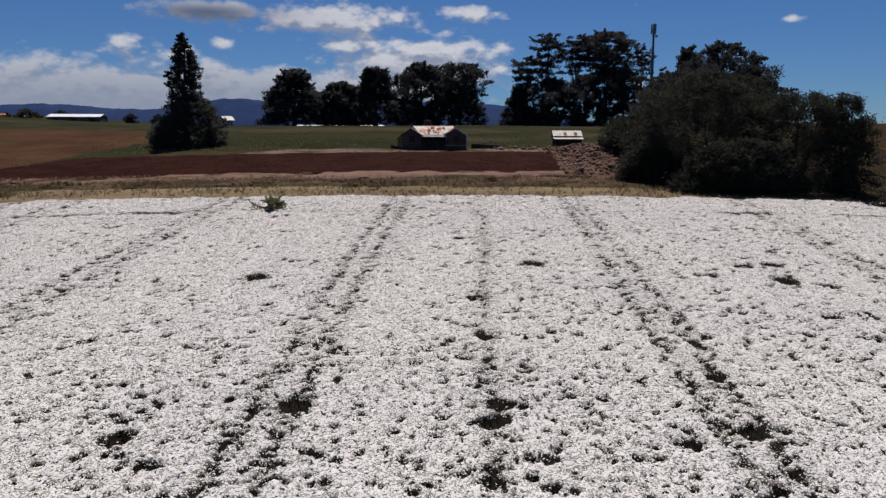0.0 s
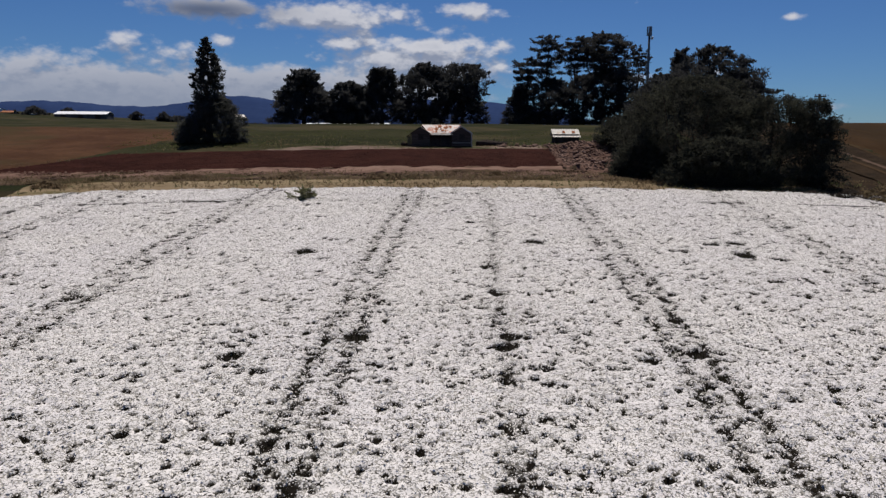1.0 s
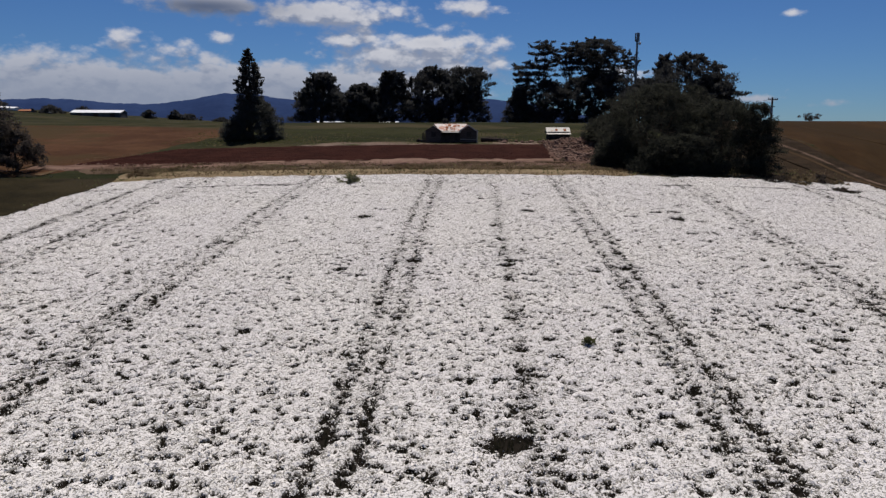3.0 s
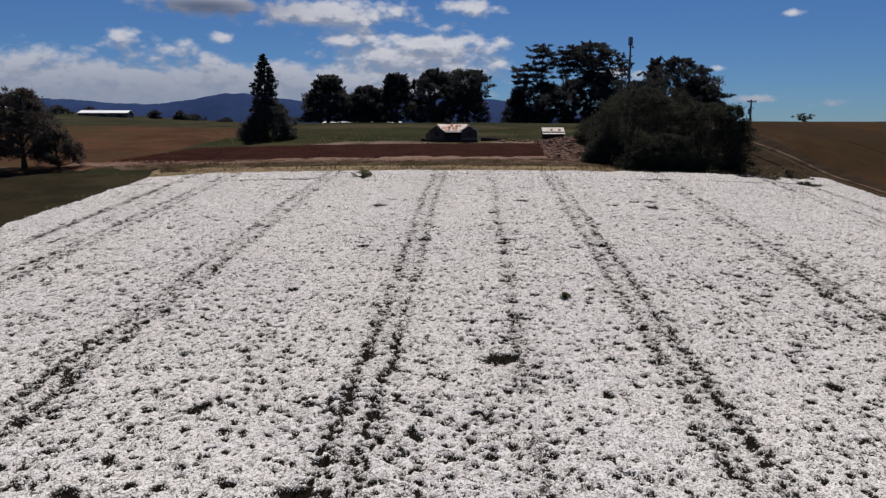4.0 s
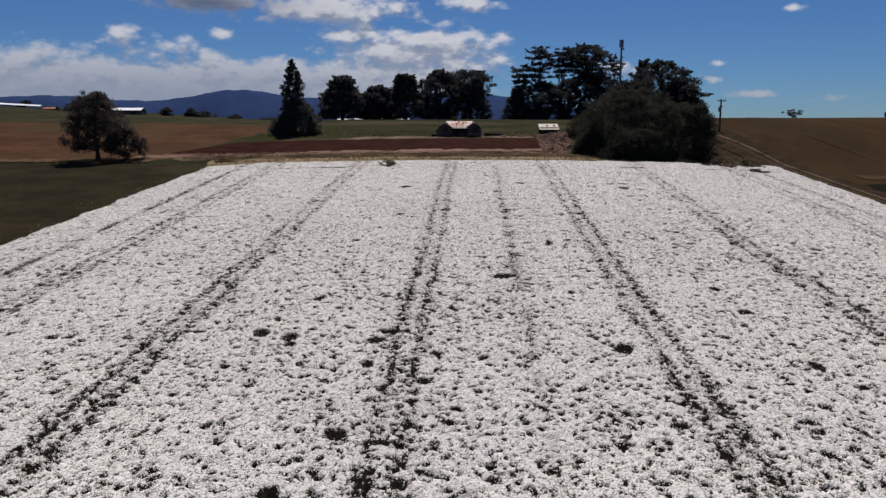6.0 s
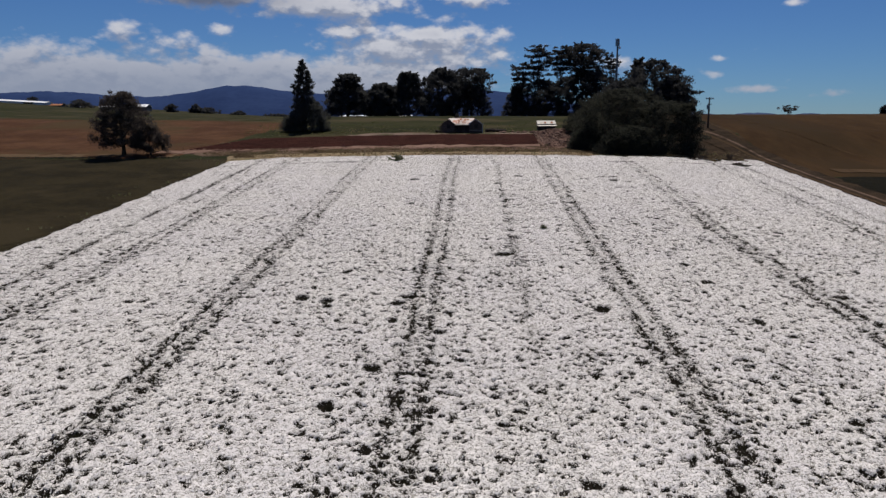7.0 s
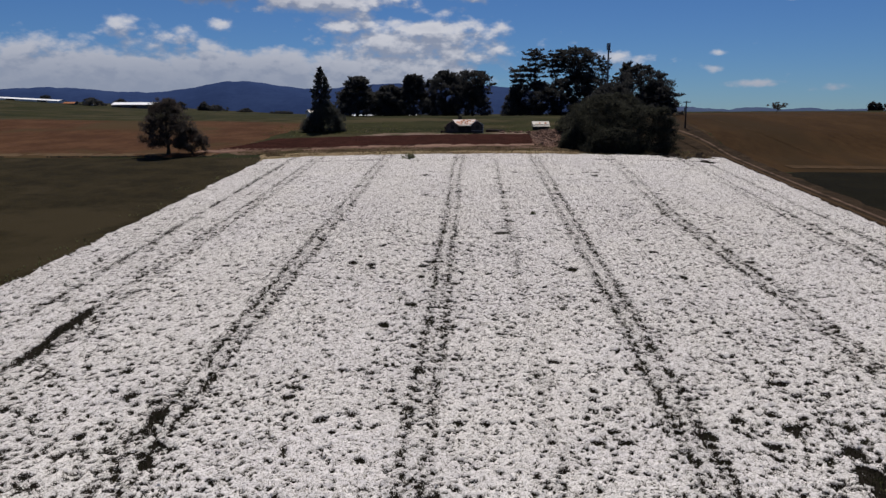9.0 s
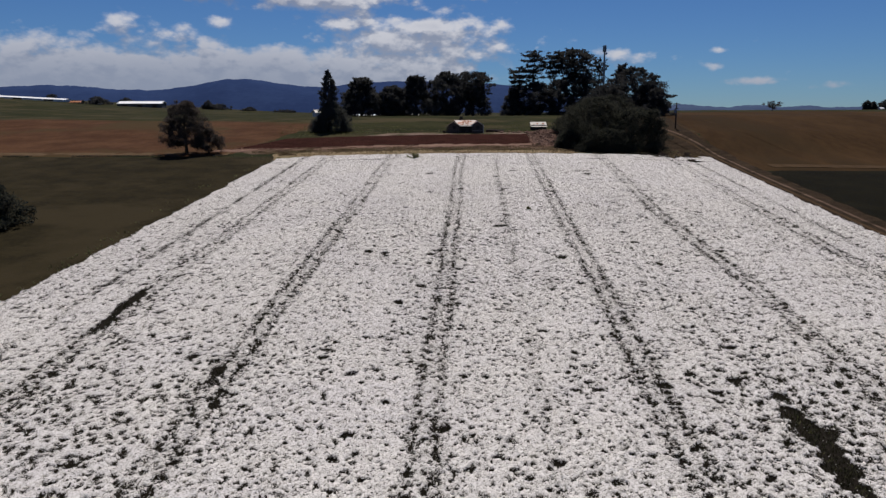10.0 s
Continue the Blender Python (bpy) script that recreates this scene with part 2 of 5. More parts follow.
FAINT = surface("faint_straw", ((0.046, 0.029, 0.0155), (0.064, 0.041, 0.0225)), 0.5, 0.95, 0.4, 5.0)
LINE = surface("bleached_straw", ((0.075, 0.050, 0.028), (0.100, 0.068, 0.040)), 0.5, 0.95, 0.4, 5.0)
TRACK_VERGE = surface("track_verge", ((0.020, 0.0135, 0.0085), (0.040, 0.027, 0.0165)), 0.4, 0.95, 0.6, 6.0, patch=((0.018, 0.0135, 0.0080), 0.3, 0.42))
# forest on the far hills, with the air's blue haze mixed into the colour
HAZY_HILL = surface("hazed_forest", ((0.021, 0.037, 0.095), (0.028, 0.048, 0.115)), 0.004, 1.0, 0.6, 0.03, specular=0.0)
HAZY_HILL_FAR = surface("hazed_forest_pale", ((0.045, 0.066, 0.12), (0.055, 0.078, 0.135)), 0.004, 1.0, 0.3, 0.03, specular=0.0)
CYPRESS = leaf_material("cypress_leaf", (0.052, 0.053, 0.056), (0.068, 0.069, 0.065), 0.0, 0.48)
CONIFER = leaf_material("conifer_leaf", (0.064, 0.066, 0.062), (0.084, 0.087, 0.076), 0.0, 0.46)
WILLOW = leaf_material("shrub_leaf", (0.040, 0.040, 0.035), (0.060, 0.063, 0.047), 0.0, 0.46)
OAK = leaf_material("broad_leaf", (0.068, 0.058, 0.053), (0.086, 0.075, 0.066), 0.0, 0.50)
WEED = leaf_material("weed_leaf", (0.085, 0.090, 0.042), (0.150, 0.150, 0.078), 0.05, 0.65)
PALE_WEED = leaf_material("pale_weed_leaf", (0.15, 0.16, 0.085), (0.27, 0.26, 0.16), 0.05, 0.65)
PASTURE_BLADE = leaf_material("pasture_blade", (0.045, 0.055, 0.020), (0.095, 0.100, 0.044), 0.0, 0.75)
BROWN_WEED = leaf_material("brown_weed", (0.095, 0.068, 0.043), (0.190, 0.142, 0.090), 0.0, 0.7)
BRUSH = leaf_material("dry_brush", (0.045, 0.036, 0.028), (0.13, 0.105, 0.085), 0.05, 0.3)
STRAW = leaf_material("straw", (0.110, 0.082, 0.048), (0.210, 0.165, 0.100), 0.05, 0.65)
TUFT = leaf_material("tuft_leaf", (0.022, 0.022, 0.013), (0.055, 0.052, 0.032), 0.05, 0.3)
BARK = surface("bark", ((0.050, 0.038, 0.028), (0.11, 0.088, 0.066)), 3.0, 0.95, 0.6)
BOARD = surface("weathered_board", ((0.060, 0.045, 0.038), (0.150, 0.116, 0.098)), 2.0, 0.9, 0.4, stretch=(0.3, 1.0, 4.0))
BOARD_LIGHT = surface("bleached_board", ((0.22, 0.19, 0.165), (0.35, 0.31, 0.275)), 2.0, 0.9, 0.3, stretch=(0.3, 1.0, 4.0))
DARK_BOARD = surface("dark_board", ((0.035, 0.028, 0.024), (0.08, 0.065, 0.055)), 2.0, 0.95, 0.3)
PALE_BOARD = surface("pale_board", ((0.55, 0.52, 0.49), (0.70, 0.67, 0.64)), 2.0, 0.85, 0.2)
RUSTY = surface("rusty_iron", ((0.44, 0.37, 0.33), (0.55, 0.49, 0.45)), 1.5, 0.6, 0.1, patch=((0.36, 0.12, 0.055), 1.3, 0.46), specular=0.4)
PALE_IRON = surface("pale_iron", ((0.40, 0.37, 0.32), (0.52, 0.49, 0.44)), 1.2, 0.6, 0.1, patch=((0.36, 0.24, 0.15), 0.9, 0.40), specular=0.4)
RUST = surface("rust", ((0.22, 0.075, 0.035), (0.40, 0.17, 0.085)), 3.0, 0.9, 0.3)
WHITE_ROOF = surface("white_roof", ((0.70, 0.71, 0.73), (0.80, 0.81, 0.82)), 0.2, 0.6, 0.05)
GREY_WALL = surface("grey_wall", ((0.060, 0.060, 0.064), (0.105, 0.105, 0.110)), 0.4, 0.9, 0.1)
ORANGE_ROOF = surface("orange_roof", ((0.30, 0.13, 0.07), (0.38, 0.18, 0.10)), 0.5, 0.85, 0.1)
STEEL = surface("grey_steel", ((0.10, 0.11, 0.12), (0.17, 0.18, 0.19)), 2.0, 0.55, 0.05, metal=0.3)
PANEL = surface("antenna_panel", ((0.16, 0.18, 0.21), (0.24, 0.26, 0.29)), 2.0, 0.5, 0.0)
WHITE_PAINT = surface("white_paint", ((0.70, 0.70, 0.70), (0.80, 0.80, 0.80)), 2.0, 0.5, 0.0)
POLE_WOOD = surface("pole_wood", ((0.060, 0.050, 0.042), (0.12, 0.10, 0.085)), 2.5, 0.9, 0.3, stretch=(3, 3, 0.4))
STONE = surface("rubble", ((0.100, 0.060, 0.047), (0.235, 0.160, 0.130)), 1.2, 0.95, 0.5)


# ---- the lie of the land ----
def step(a, b, v):
    t = np.clip((np.asarray(v, float) - a) / (b - a), 0, 1)
    return t * t * (3 - 2 * t)


def land(x, y):
    """Height of the ground: a slope that climbs away to a crest, swelling to either side of it."""
    x, y = np.asarray(x, float), np.asarray(y, float)
    p = 0.0784 * y
    k = 0.5
    p = np.where(y > -20, -k * np.log(np.exp(-np.clip(p, -3, 200) / k) + np.exp(-6.3 / k)), p)
    p = np.where(y < -150, -11.76 + (y + 150) * 0.02, p)
    xc = np.clip(x, -40, 40)
    z = p + (-0.0088 * xc - 0.00051 * xc * xc) * (1 - step(10, 60, y))
    west = np.minimum(230, 14 * np.log1p(np.exp(np.clip((-x - 68) / 14, -30, 30))))
    z = z + 0.067 * np.maximum(0, np.minimum(y, 260) - 90) * (west / 230) ** 1.6
    z = z + 0.006 * np.maximum(0, np.minimum(y, 330) - 100) * step(40, 120, x)
    z = z + 2.0 * step(26, 40, x) * step(8, 31, y) * (1 - step(50, 95, y))
    z = z + 0.16 * (np.sin(x * 0.11 + 1.3) * np.sin(y * 0.09)) * step(12, 40, y) + 0.25 * np.sin(x * 0.031 + y * 0.017) * step(60, 140, y)
    return z - 32 * step(480, 1100, y)


def height(x, y):
    return float(land(x, y))


def mesh_object(name, verts, faces, material, parent=None, label="", flat=False):
    """verts: N x 3 array, faces: M x 3 or M x 4 array."""
    me = bpy.data.meshes.new(name)
    verts, faces = np.asarray(verts, np.float32), np.asarray(faces, np.int32)
    k = faces.shape[1]
    me.vertices.add(len(verts))
    me.vertices.foreach_set("co", verts.ravel())
    me.loops.add(faces.size)
    me.loops.foreach_set("vertex_index", faces.ravel())
    me.polygons.add(len(faces))
    me.polygons.foreach_set("loop_start", np.arange(0, faces.size, k, dtype=np.int32))
    me.update(calc_edges=True)
    if not flat:
        me.shade_smooth()
    me.materials.append(material)
    ob = new(name, me)
    if parent is not None:
        ob.parent = parent
    if label:
        ob["label"] = label
    return ob


def part(name, bm, material, parent=None, label="", smooth=False):
    me = bpy.data.meshes.new(name)
    bm.to_mesh(me)
    bm.free()
    if smooth:
        me.shade_smooth()
    me.materials.append(material)
    ob = new(name, me)
    if parent is not None:
        ob.parent = parent
    if label:
        ob["label"] = label
    return ob


def thing(name, x, y, label, category, group="", z=None, turn=0.0):
    ob = new(name)
    ob.empty_display_size = 0.5
    ob.matrix_basis = pose(x, y, height(x, y) if z is None else z, 0, 0, turn)
    return tagged(ob, label, category, group)


def grid_faces(nu, nv):
    i, j = np.meshgrid(np.arange(nu - 1), np.arange(nv - 1))
    a = (j * nu + i).ravel()
    return np.stack([a, a + 1, a + nu + 1, a + nu], 1)


def hash_noise(x, y, seed, scale):
    """Smooth value noise on arrays, 0 to 1."""
    x, y = np.asarray(x) / scale + 1000.0, np.asarray(y) / scale + 1000.0
    ix, iy = np.floor(x).astype(np.int64), np.floor(y).astype(np.int64)
    fx, fy = x - ix, y - iy
    fx, fy = fx * fx * (3 - 2 * fx), fy * fy * (3 - 2 * fy)

    def h(a, b):
        n = (a * 374761393 + b * 668265263 + seed * 974711) & 0x7FFFFFFF
        n = ((n ^ (n >> 13)) * 1274126177) & 0x7FFFFFFF
        return ((n ^ (n >> 16)) & 0xFFFF) / 65535.0

    return (h(ix, iy) * (1 - fx) + h(ix + 1, iy) * fx) * (1 - fy) + (h(ix, iy + 1) * (1 - fx) + h(ix + 1, iy + 1) * fx) * fy


def sheet(name, corners, nu, nv, lift, material, label, category, rough=0.0, ragged=0.0, relief=None, seed=1):
    """A patch of land laid on the ground between four corners (front left, front right, back right, back left)."""
    a, b, c, d = [np.array(p, float) for p in corners]
    u, v = np.meshgrid(np.linspace(0, 1, nu), np.linspace(0, 1, nv))
    u, v = u.ravel(), v.ravel()
    p = (a[None] * ((1 - u) * (1 - v))[:, None] + b[None] * (u * (1 - v))[:, None] + c[None] * (u * v)[:, None] + d[None] * ((1 - u) * v)[:, None])
    x, y = p[:, 0], p[:, 1]
    if ragged:
        edge_v = np.abs(v - 0.5) * 2
        edge_u = np.abs(u - 0.5) * 2
        y = y + ragged * (hash_noise(x, y * 0, seed, 2.5) + 0.6 * hash_noise(x, y * 0, seed + 5, 0.8) - 0.8) * (edge_v > 0.999)
        x = x + ragged * (hash_noise(x * 0, y, seed + 9, 2.5) + 0.6 * hash_noise(x * 0, y, seed + 14, 0.8) - 0.8) * (edge_u > 0.999)
    rim = (np.abs(v - 0.5) > 0.4999) | (np.abs(u - 0.5) > 0.4999)
    z = land(x, y) + lift
    if rough:
        z = z + rough * (hash_noise(x, y, seed + 3, 0.9) + hash_noise(x, y, seed + 4, 3.0) - 0.6)
    if relief is not None:
        z = z + relief(x, y)
    z = np.where(rim, land(x, y) - 0.03, z)
    ob = mesh_object(name, np.stack([x, y, z], 1), grid_faces(nu, nv), material)
    return tagged(ob, label, category, kind="structure")


# ---- ground ----
def make_ground():
    xs = np.concatenate([-np.geomspace(4700, 90, 40), np.arange(-86, 88, 2.0), np.geomspace(90, 4700, 40)])
    ys = np.concatenate([-np.geomspace(1500, 160, 14), np.arange(-156, 132, 2.0), np.geomspace(134, 4700, 60)])
    x, y = np.meshgrid(xs, ys)
    x, y = x.ravel(), y.ravel()
    ob = mesh_object("ground", np.stack([x, y, land(x, y)], 1), grid_faces(len(xs), len(ys)), PASTURE)
    return tagged(ob, "green and straw-coloured pasture climbing to a low crest", "ground", kind="structure")


make_ground()
sheet("field_soil", ((-44.2, -140), (32.0, -140), (36.6, 7.2), (-36.6, 2.2)), 60, 110, 0.05, CROP_SOIL, "dark soil and leaf litter under the daisy crop", "soil", ragged=0.6)
sheet("verge", ((-38.5, 2.6), (29.0, 5.9), (28.5, 12.4), (-40, 11.4)), 110, 14, 0.03, DRY_GRASS, "strip of yellow-green dry grass behind the flowers", "grass verge", ragged=0.8, rough=0.10)
sheet("weed_strip", ((-44, 10.6), (16, 12.2), (16, 16.4), (-46, 13.8)), 110, 10, 0.06, ROUGH, "strip of brown and olive weeds beside bare soil", "grass verge", ragged=1.0, rough=0.22, seed=27)
sheet("headland", ((-52, 13.0), (11, 15.6), (11, 21.2), (-52, 16.6)), 110, 12, 0.07, PINK_DIRT, "pale pinkish bare headland strip beside ploughed soil", "bare soil", ragged=0.9, rough=0.20)


def furrow(x, y):
    return 0.055 * np.sin((y + 0.02 * x) * 2 * np.pi / 0.75) + 0.05 * hash_noise(x, y, 31, 0.4)


sheet("ploughed_field", ((-49.5, 15.4), (7.6, 20.2), (9.2, 38.4), (-41.5, 32.8)), 160, 150, 0.10, RED_SOIL, "freshly ploughed dark red-brown soil in low furrows", "ploughed field", ragged=0.5, relief=furrow)
def bank_heap(x, y):
    """The bank swells into a long heap below the hut."""
    return 0.75 * np.exp(-((x - 12.4) / 2.6) ** 2 - ((y - 35.0) / 4.5) ** 2) * (0.6 + 0.8 * hash_noise(x, y, 55, 1.2))


def bank_top(x, y):
    return land(x, y) + 0.12 + 0.55 * (hash_noise(x, y, 8, 0.9) + hash_noise(x, y, 9, 3.0) - 0.6) + bank_heap(x, y)


sheet("bank", ((7.2, 19.2), (17, 16), (16, 38.0), (8.6, 40)), 40, 60, 0.12, BANK_DIRT, "broken bank of pinkish rubble and earth", "earth bank", ragged=0.8, rough=0.55, seed=5, relief=bank_heap)
sheet("shed_yard", ((-27, 34.4), (9, 38.2), (10, 43.4), (-22, 39.2)), 70, 10, 0.06, YARD, "pale trodden grass before the old shed", "grass", ragged=1.0, rough=0.1, seed=8)
sheet("stubble_field", ((-230, 8.2), (-47.5, 8.2), (-38, 66), (-330, 120)), 110, 50, 0.05, STUBBLE, "wide brown stubble slope under a green brow", "stubble field", ragged=1.5, rough=0.1, seed=11)
sheet("paddock", ((-170, -140), (-44.6, -140), (-36.4, 8.3), (-170, 8.3)), 70, 80, 0.04, PADDOCK, "dark green grazed paddock beside the daisy crop", "paddock", ragged=0.8, rough=0.08, seed=13)
sheet("grain_field", ((40.0, -6), (300, -22), (420, 210), (46, 210)), 110, 80, 0.06, GRAIN, "broad brown grain stubble rising to the skyline", "stubble field", ragged=0.6, rough=0.03, seed=17)
sheet("green_crop", ((33.6, -140), (300, -140), (300, -20), (39.8, -4.0)), 60, 60, 0.08, DARK_CROP, "low dark green crop beyond a farm track", "crop field", ragged=0.4, rough=0.04, seed=19)

sheet("rough_corner", ((27, 7.6), (40.5, 7.0), (44, 62), (30, 60)), 24, 60, 0.05, TRACK_VERGE, "brown rough grass beside the thicket", "rough grass", ragged=0.8, rough=0.03, seed=23)


def strip(name, line, width, lift, material, label, category, seed=1):
    """A ribbon of ground along a line of places."""
    pts = np.array(line, float)
    t = np.concatenate([[0], np.cumsum(np.hypot(*np.diff(pts, axis=0).T))])
    s = np.linspace(0, t[-1], int(t[-1] / 1.0))
    x, y = np.interp(s, t, pts[:, 0]), np.interp(s, t, pts[:, 1])
    x, y = [np.convolve(np.pad(c, 6, mode="edge"), np.ones(13) / 13, "valid") for c in (x, y)]
    dx, dy = np.gradient(x), np.gradient(y)
    n = np.hypot(dx, dy)
    nx, ny = -dy / n, dx / n
    rows = []
    for k in np.linspace(-0.5, 0.5, 5):
        w = width * (k + 0.12 * np.sign(k) * (hash_noise(s, s * 0, seed + int(k * 8), 2.0) - 0.5))
        px, py = x + nx * w, y + ny * w
        rows.append(np.stack([px, py, land(px, py) + lift], 1))
    p = np.concatenate(rows)
    ob = mesh_object(name, p, grid_faces(len(s), 5), material)
    return tagged(ob, label, category, kind="structure")


strip("stubble_edge", [(-46, 11.2), (-60, 11.0), (-90, 11.4), (-140, 11.2), (-200, 12)], 3.6, 0.10, LINE, "paler tan margin of the stubble field", "stubble", 14)
TRACK_LINE = ((33.0, -140), (36.1, -50), (37.3, -26), (38.0, -8), (39.2, 8), (39.2, 15), (38.8, 19.6), (37.8, 24), (36.6, 29), (36.0, 36), (37, 46))
strip("track_verge", [(x - 0.3, y) for x, y in TRACK_LINE], 6.4, 0.17, TRACK_VERGE, "dark trampled grass along the farm track", "grass verge", 3)
strip("wheel_track", [(x - 0.8, y) for x, y in TRACK_LINE], 0.5, 0.20, FAINT, "dim wheel rut of a farm track", "farm track", 5)
strip("wheel_track", [(x + 0.5, y) for x, y in TRACK_LINE], 0.55, 0.20, TRACK, "pale wheel rut of a farm track", "farm track", 6)
strip("wheel_track", [(49.6, 52), (50.2, 43), (50.6, 30), (52.1, 23), (53.7, 16), (56, 9)], 0.5, 0.11, STREAK, "faint pale wheel line across grain stubble", "farm track", 7)
strip("wheel_track", [(42.2, 48), (41.4, 36), (41.0, 25), (41.0, 14), (41.4, 6)], 0.4, 0.11, STREAK, "faint pale wheel line beside the farm track", "farm track", 9)
strip("stubble_margin", [(42.5, -0.6), (52, -1.0), (60, -2.6), (80, -5.5), (120, -10)], 3.2, 0.14, FAINT, "pale margin strip between stubble and green crop", "stubble", 8)


# ---- far hills ----
def make_hills(name, dist, bumps, material, label, base, seed, u0, u1):
    u = np.linspace(u0, u1, 420)
    top = np.zeros_like(u) + base
    for c, w, h in bumps:
        top += h * np.exp(-((u - c) / w) ** 2)
    if u0 < -1:
        top *= 1 - 0.95 * step(0.12, 0.27, u)          # the range runs out behind the grove
    top += 0.0014 * (hash_noise(u * 300, u * 0, seed, 4.0) - 0.5) + 0.0009 * (hash_noise(u * 300, u * 0, seed + 1, 1.0) - 0.5)
    rows = []
    for k, (back, f) in enumerate(((-600, -0.02), (-380, 0.30), (-180, 0.68), (0, 1.0), (400, 0.6), (600, -0.02))):
        d = dist + back
        wob = 1 + 0.12 * (hash_noise(u * 40 + k * 9, u * 0 + k, seed + 2 + k, 1.0) - 0.5) * (0 < k < 3)
        zz = 7.5 + top * dist * f * wob
        if f < 0:
            zz = np.full_like(u, -60.0)
        rows.append(np.stack([u * d - 6, np.full_like(u, d), zz], 1))
    ob = mesh_object(name, np.concatenate(rows), grid_faces(len(u), len(rows)), material)
    return tagged(ob, label, "hills", kind="structure")


# the haze of distance lies in these blue base colours
make_hills("forested_hills", 3600, ((-0.54, 0.11, 0.0098), (-0.275, 0.075, 0.0175), (-0.08, 0.09, 0.012), (0.04, 0.08, 0.010), (-0.8, 0.12, 0.012)), HAZY_HILL, "distant forested range of hills painted blue with haze", 0.0265, 3, -1.3, 0.32)
make_hills("low_hills", 3900, ((0.33, 0.03, 0.005), (0.42, 0.03, 0.004), (0.49, 0.02, 0.003), (0.7, 0.1, 0.006)), HAZY_HILL_FAR, "low hills on the skyline painted pale blue with haze", 0.0032, 9, 0.05, 1.3)


# ---- the daisy crop ----
TRAM_AT = (-28.5, -18.0, -6.55, 5.25, 16.9, 29.0)
TRAM_LEAN = 0.041
# spots where the crop has failed: x, y, radius
FAILED = ((-4.5, -94.0, 0.34), (-13.9, -91.5, 0.36), (-14.3, -93.6, 0.28), (-9.4, -90.9, 0.32), (4.7, -87.1, 0.34), (-2.5, -86.8, 0.24), (-1.4, -86.8, 0.30), (2.3, -86.2, 0.40),
          (6.2, -85.6, 0.42), (4.1, -84.8, 0.34), (-14.5, -84.7, 0.34), (-22.0, -84.0, 0.50), (-22.6, -82.7, 0.36), (-16.4, -82.3, 0.32), (-24.1, -82.0, 0.36), (7.6, -80.9, 0.40),
          (-3.2, -78.3, 0.34), (7.7, -73.9, 0.34), (-12.6, -72.7, 0.40), (-11.1, -69.0, 0.42), (1.0, -68.3, 0.30), (-6.9, -67.1, 0.26), (-8.1, -64.6, 0.36), (8.6, -62.7, 0.34),
          (-10.6, -62.8, 0.34), (0.75, -61.0, 0.52), (-7.7, -61.7, 0.30), (-14.4, -60.4, 0.26), (-10.5, -60.0, 0.46), (-14.5, -59.6, 0.40), (-16.0, -59.0, 0.50), (-10.0, -58.8, 0.36), (7.9, -87.4, 0.50))
FAILED_UPHILL = ((8.3, -55.6, 0.40), (-14.0, -53.4, 0.30), (8.15, -51.6, 0.38), (-3.7, -49.3, 0.62), (8.7, -47.4, 0.30), (-2.6, -41.9, 0.28), (10.4, -40.4, 0.34), (10.45, -36.7, 0.32),
                 (-2.3, -32.3, 0.26), (-9.8, -31.7, 0.28), (2.5, -30.6, 0.26), (-11.0, -30.4, 0.40), (4.2, -29.9, 0.34), (-2.05, -29.5, 0.42), (-7.2, -28.6, 0.46), (-1.8, -28.5, 0.40),
                 (4.5, -26.5, 0.32), (-2.0, -23.2, 0.34), (-11.2, -16.1, 0.60), (11.3, -15.9, 0.66), (10.4, -13.6, 0.40), (11.8, -13.3, 0.48), (0.8, -13.6, 0.55), (12.9, -16.6, 0.36),
                 (30.0, 5.2, 1.3), (33.0, 6.2, 1.4), (32.2, 0.6, 1.2), (27.4, 5.6, 0.9))
CELL, WEST, SOUTH = 0.065, -46.0, -142.0


def sparse(x, y):
    """Where the stand is thinner over several metres."""
    return (0.8 * np.exp(-((x + 27) / 6.5) ** 2 - ((y + 88) / 8.5) ** 2) + np.exp(-((x - 8.0) / 5.0) ** 2 - ((y + 89) / 9.0) ** 2)
            + 0.5 * np.exp(-((x - 12) / 4.5) ** 2 - ((y + 36) / 10) ** 2) + 0.25 * step(25, 50, -y) - 0.08 * step(70, 95, -y))


def in_crop(x, y):
    left = -37.25 + 0.065 * np.minimum(y, 0) * (1 - 0.0009 * np.abs(y)) + 0.45 * (hash_noise(y, y * 0, 61, 3.0) - 0.5) + 0.4 * (hash_noise(y, y * 0, 62, 0.6) - 0.5)
    right = 36.6 + 0.046 * np.minimum(y, 8) + 0.45 * (hash_noise(y, y * 0, 63, 3.0) - 0.5) + 0.4 * (hash_noise(y, y * 0, 64, 0.6) - 0.5)
    far = 5.5 + 0.042 * x - 2.0 * step(32, 38, -x) + 0.6 * (hash_noise(x, x * 0, 65, 2.0) - 0.5)
    return (x > left) & (x < right) & (y < far)


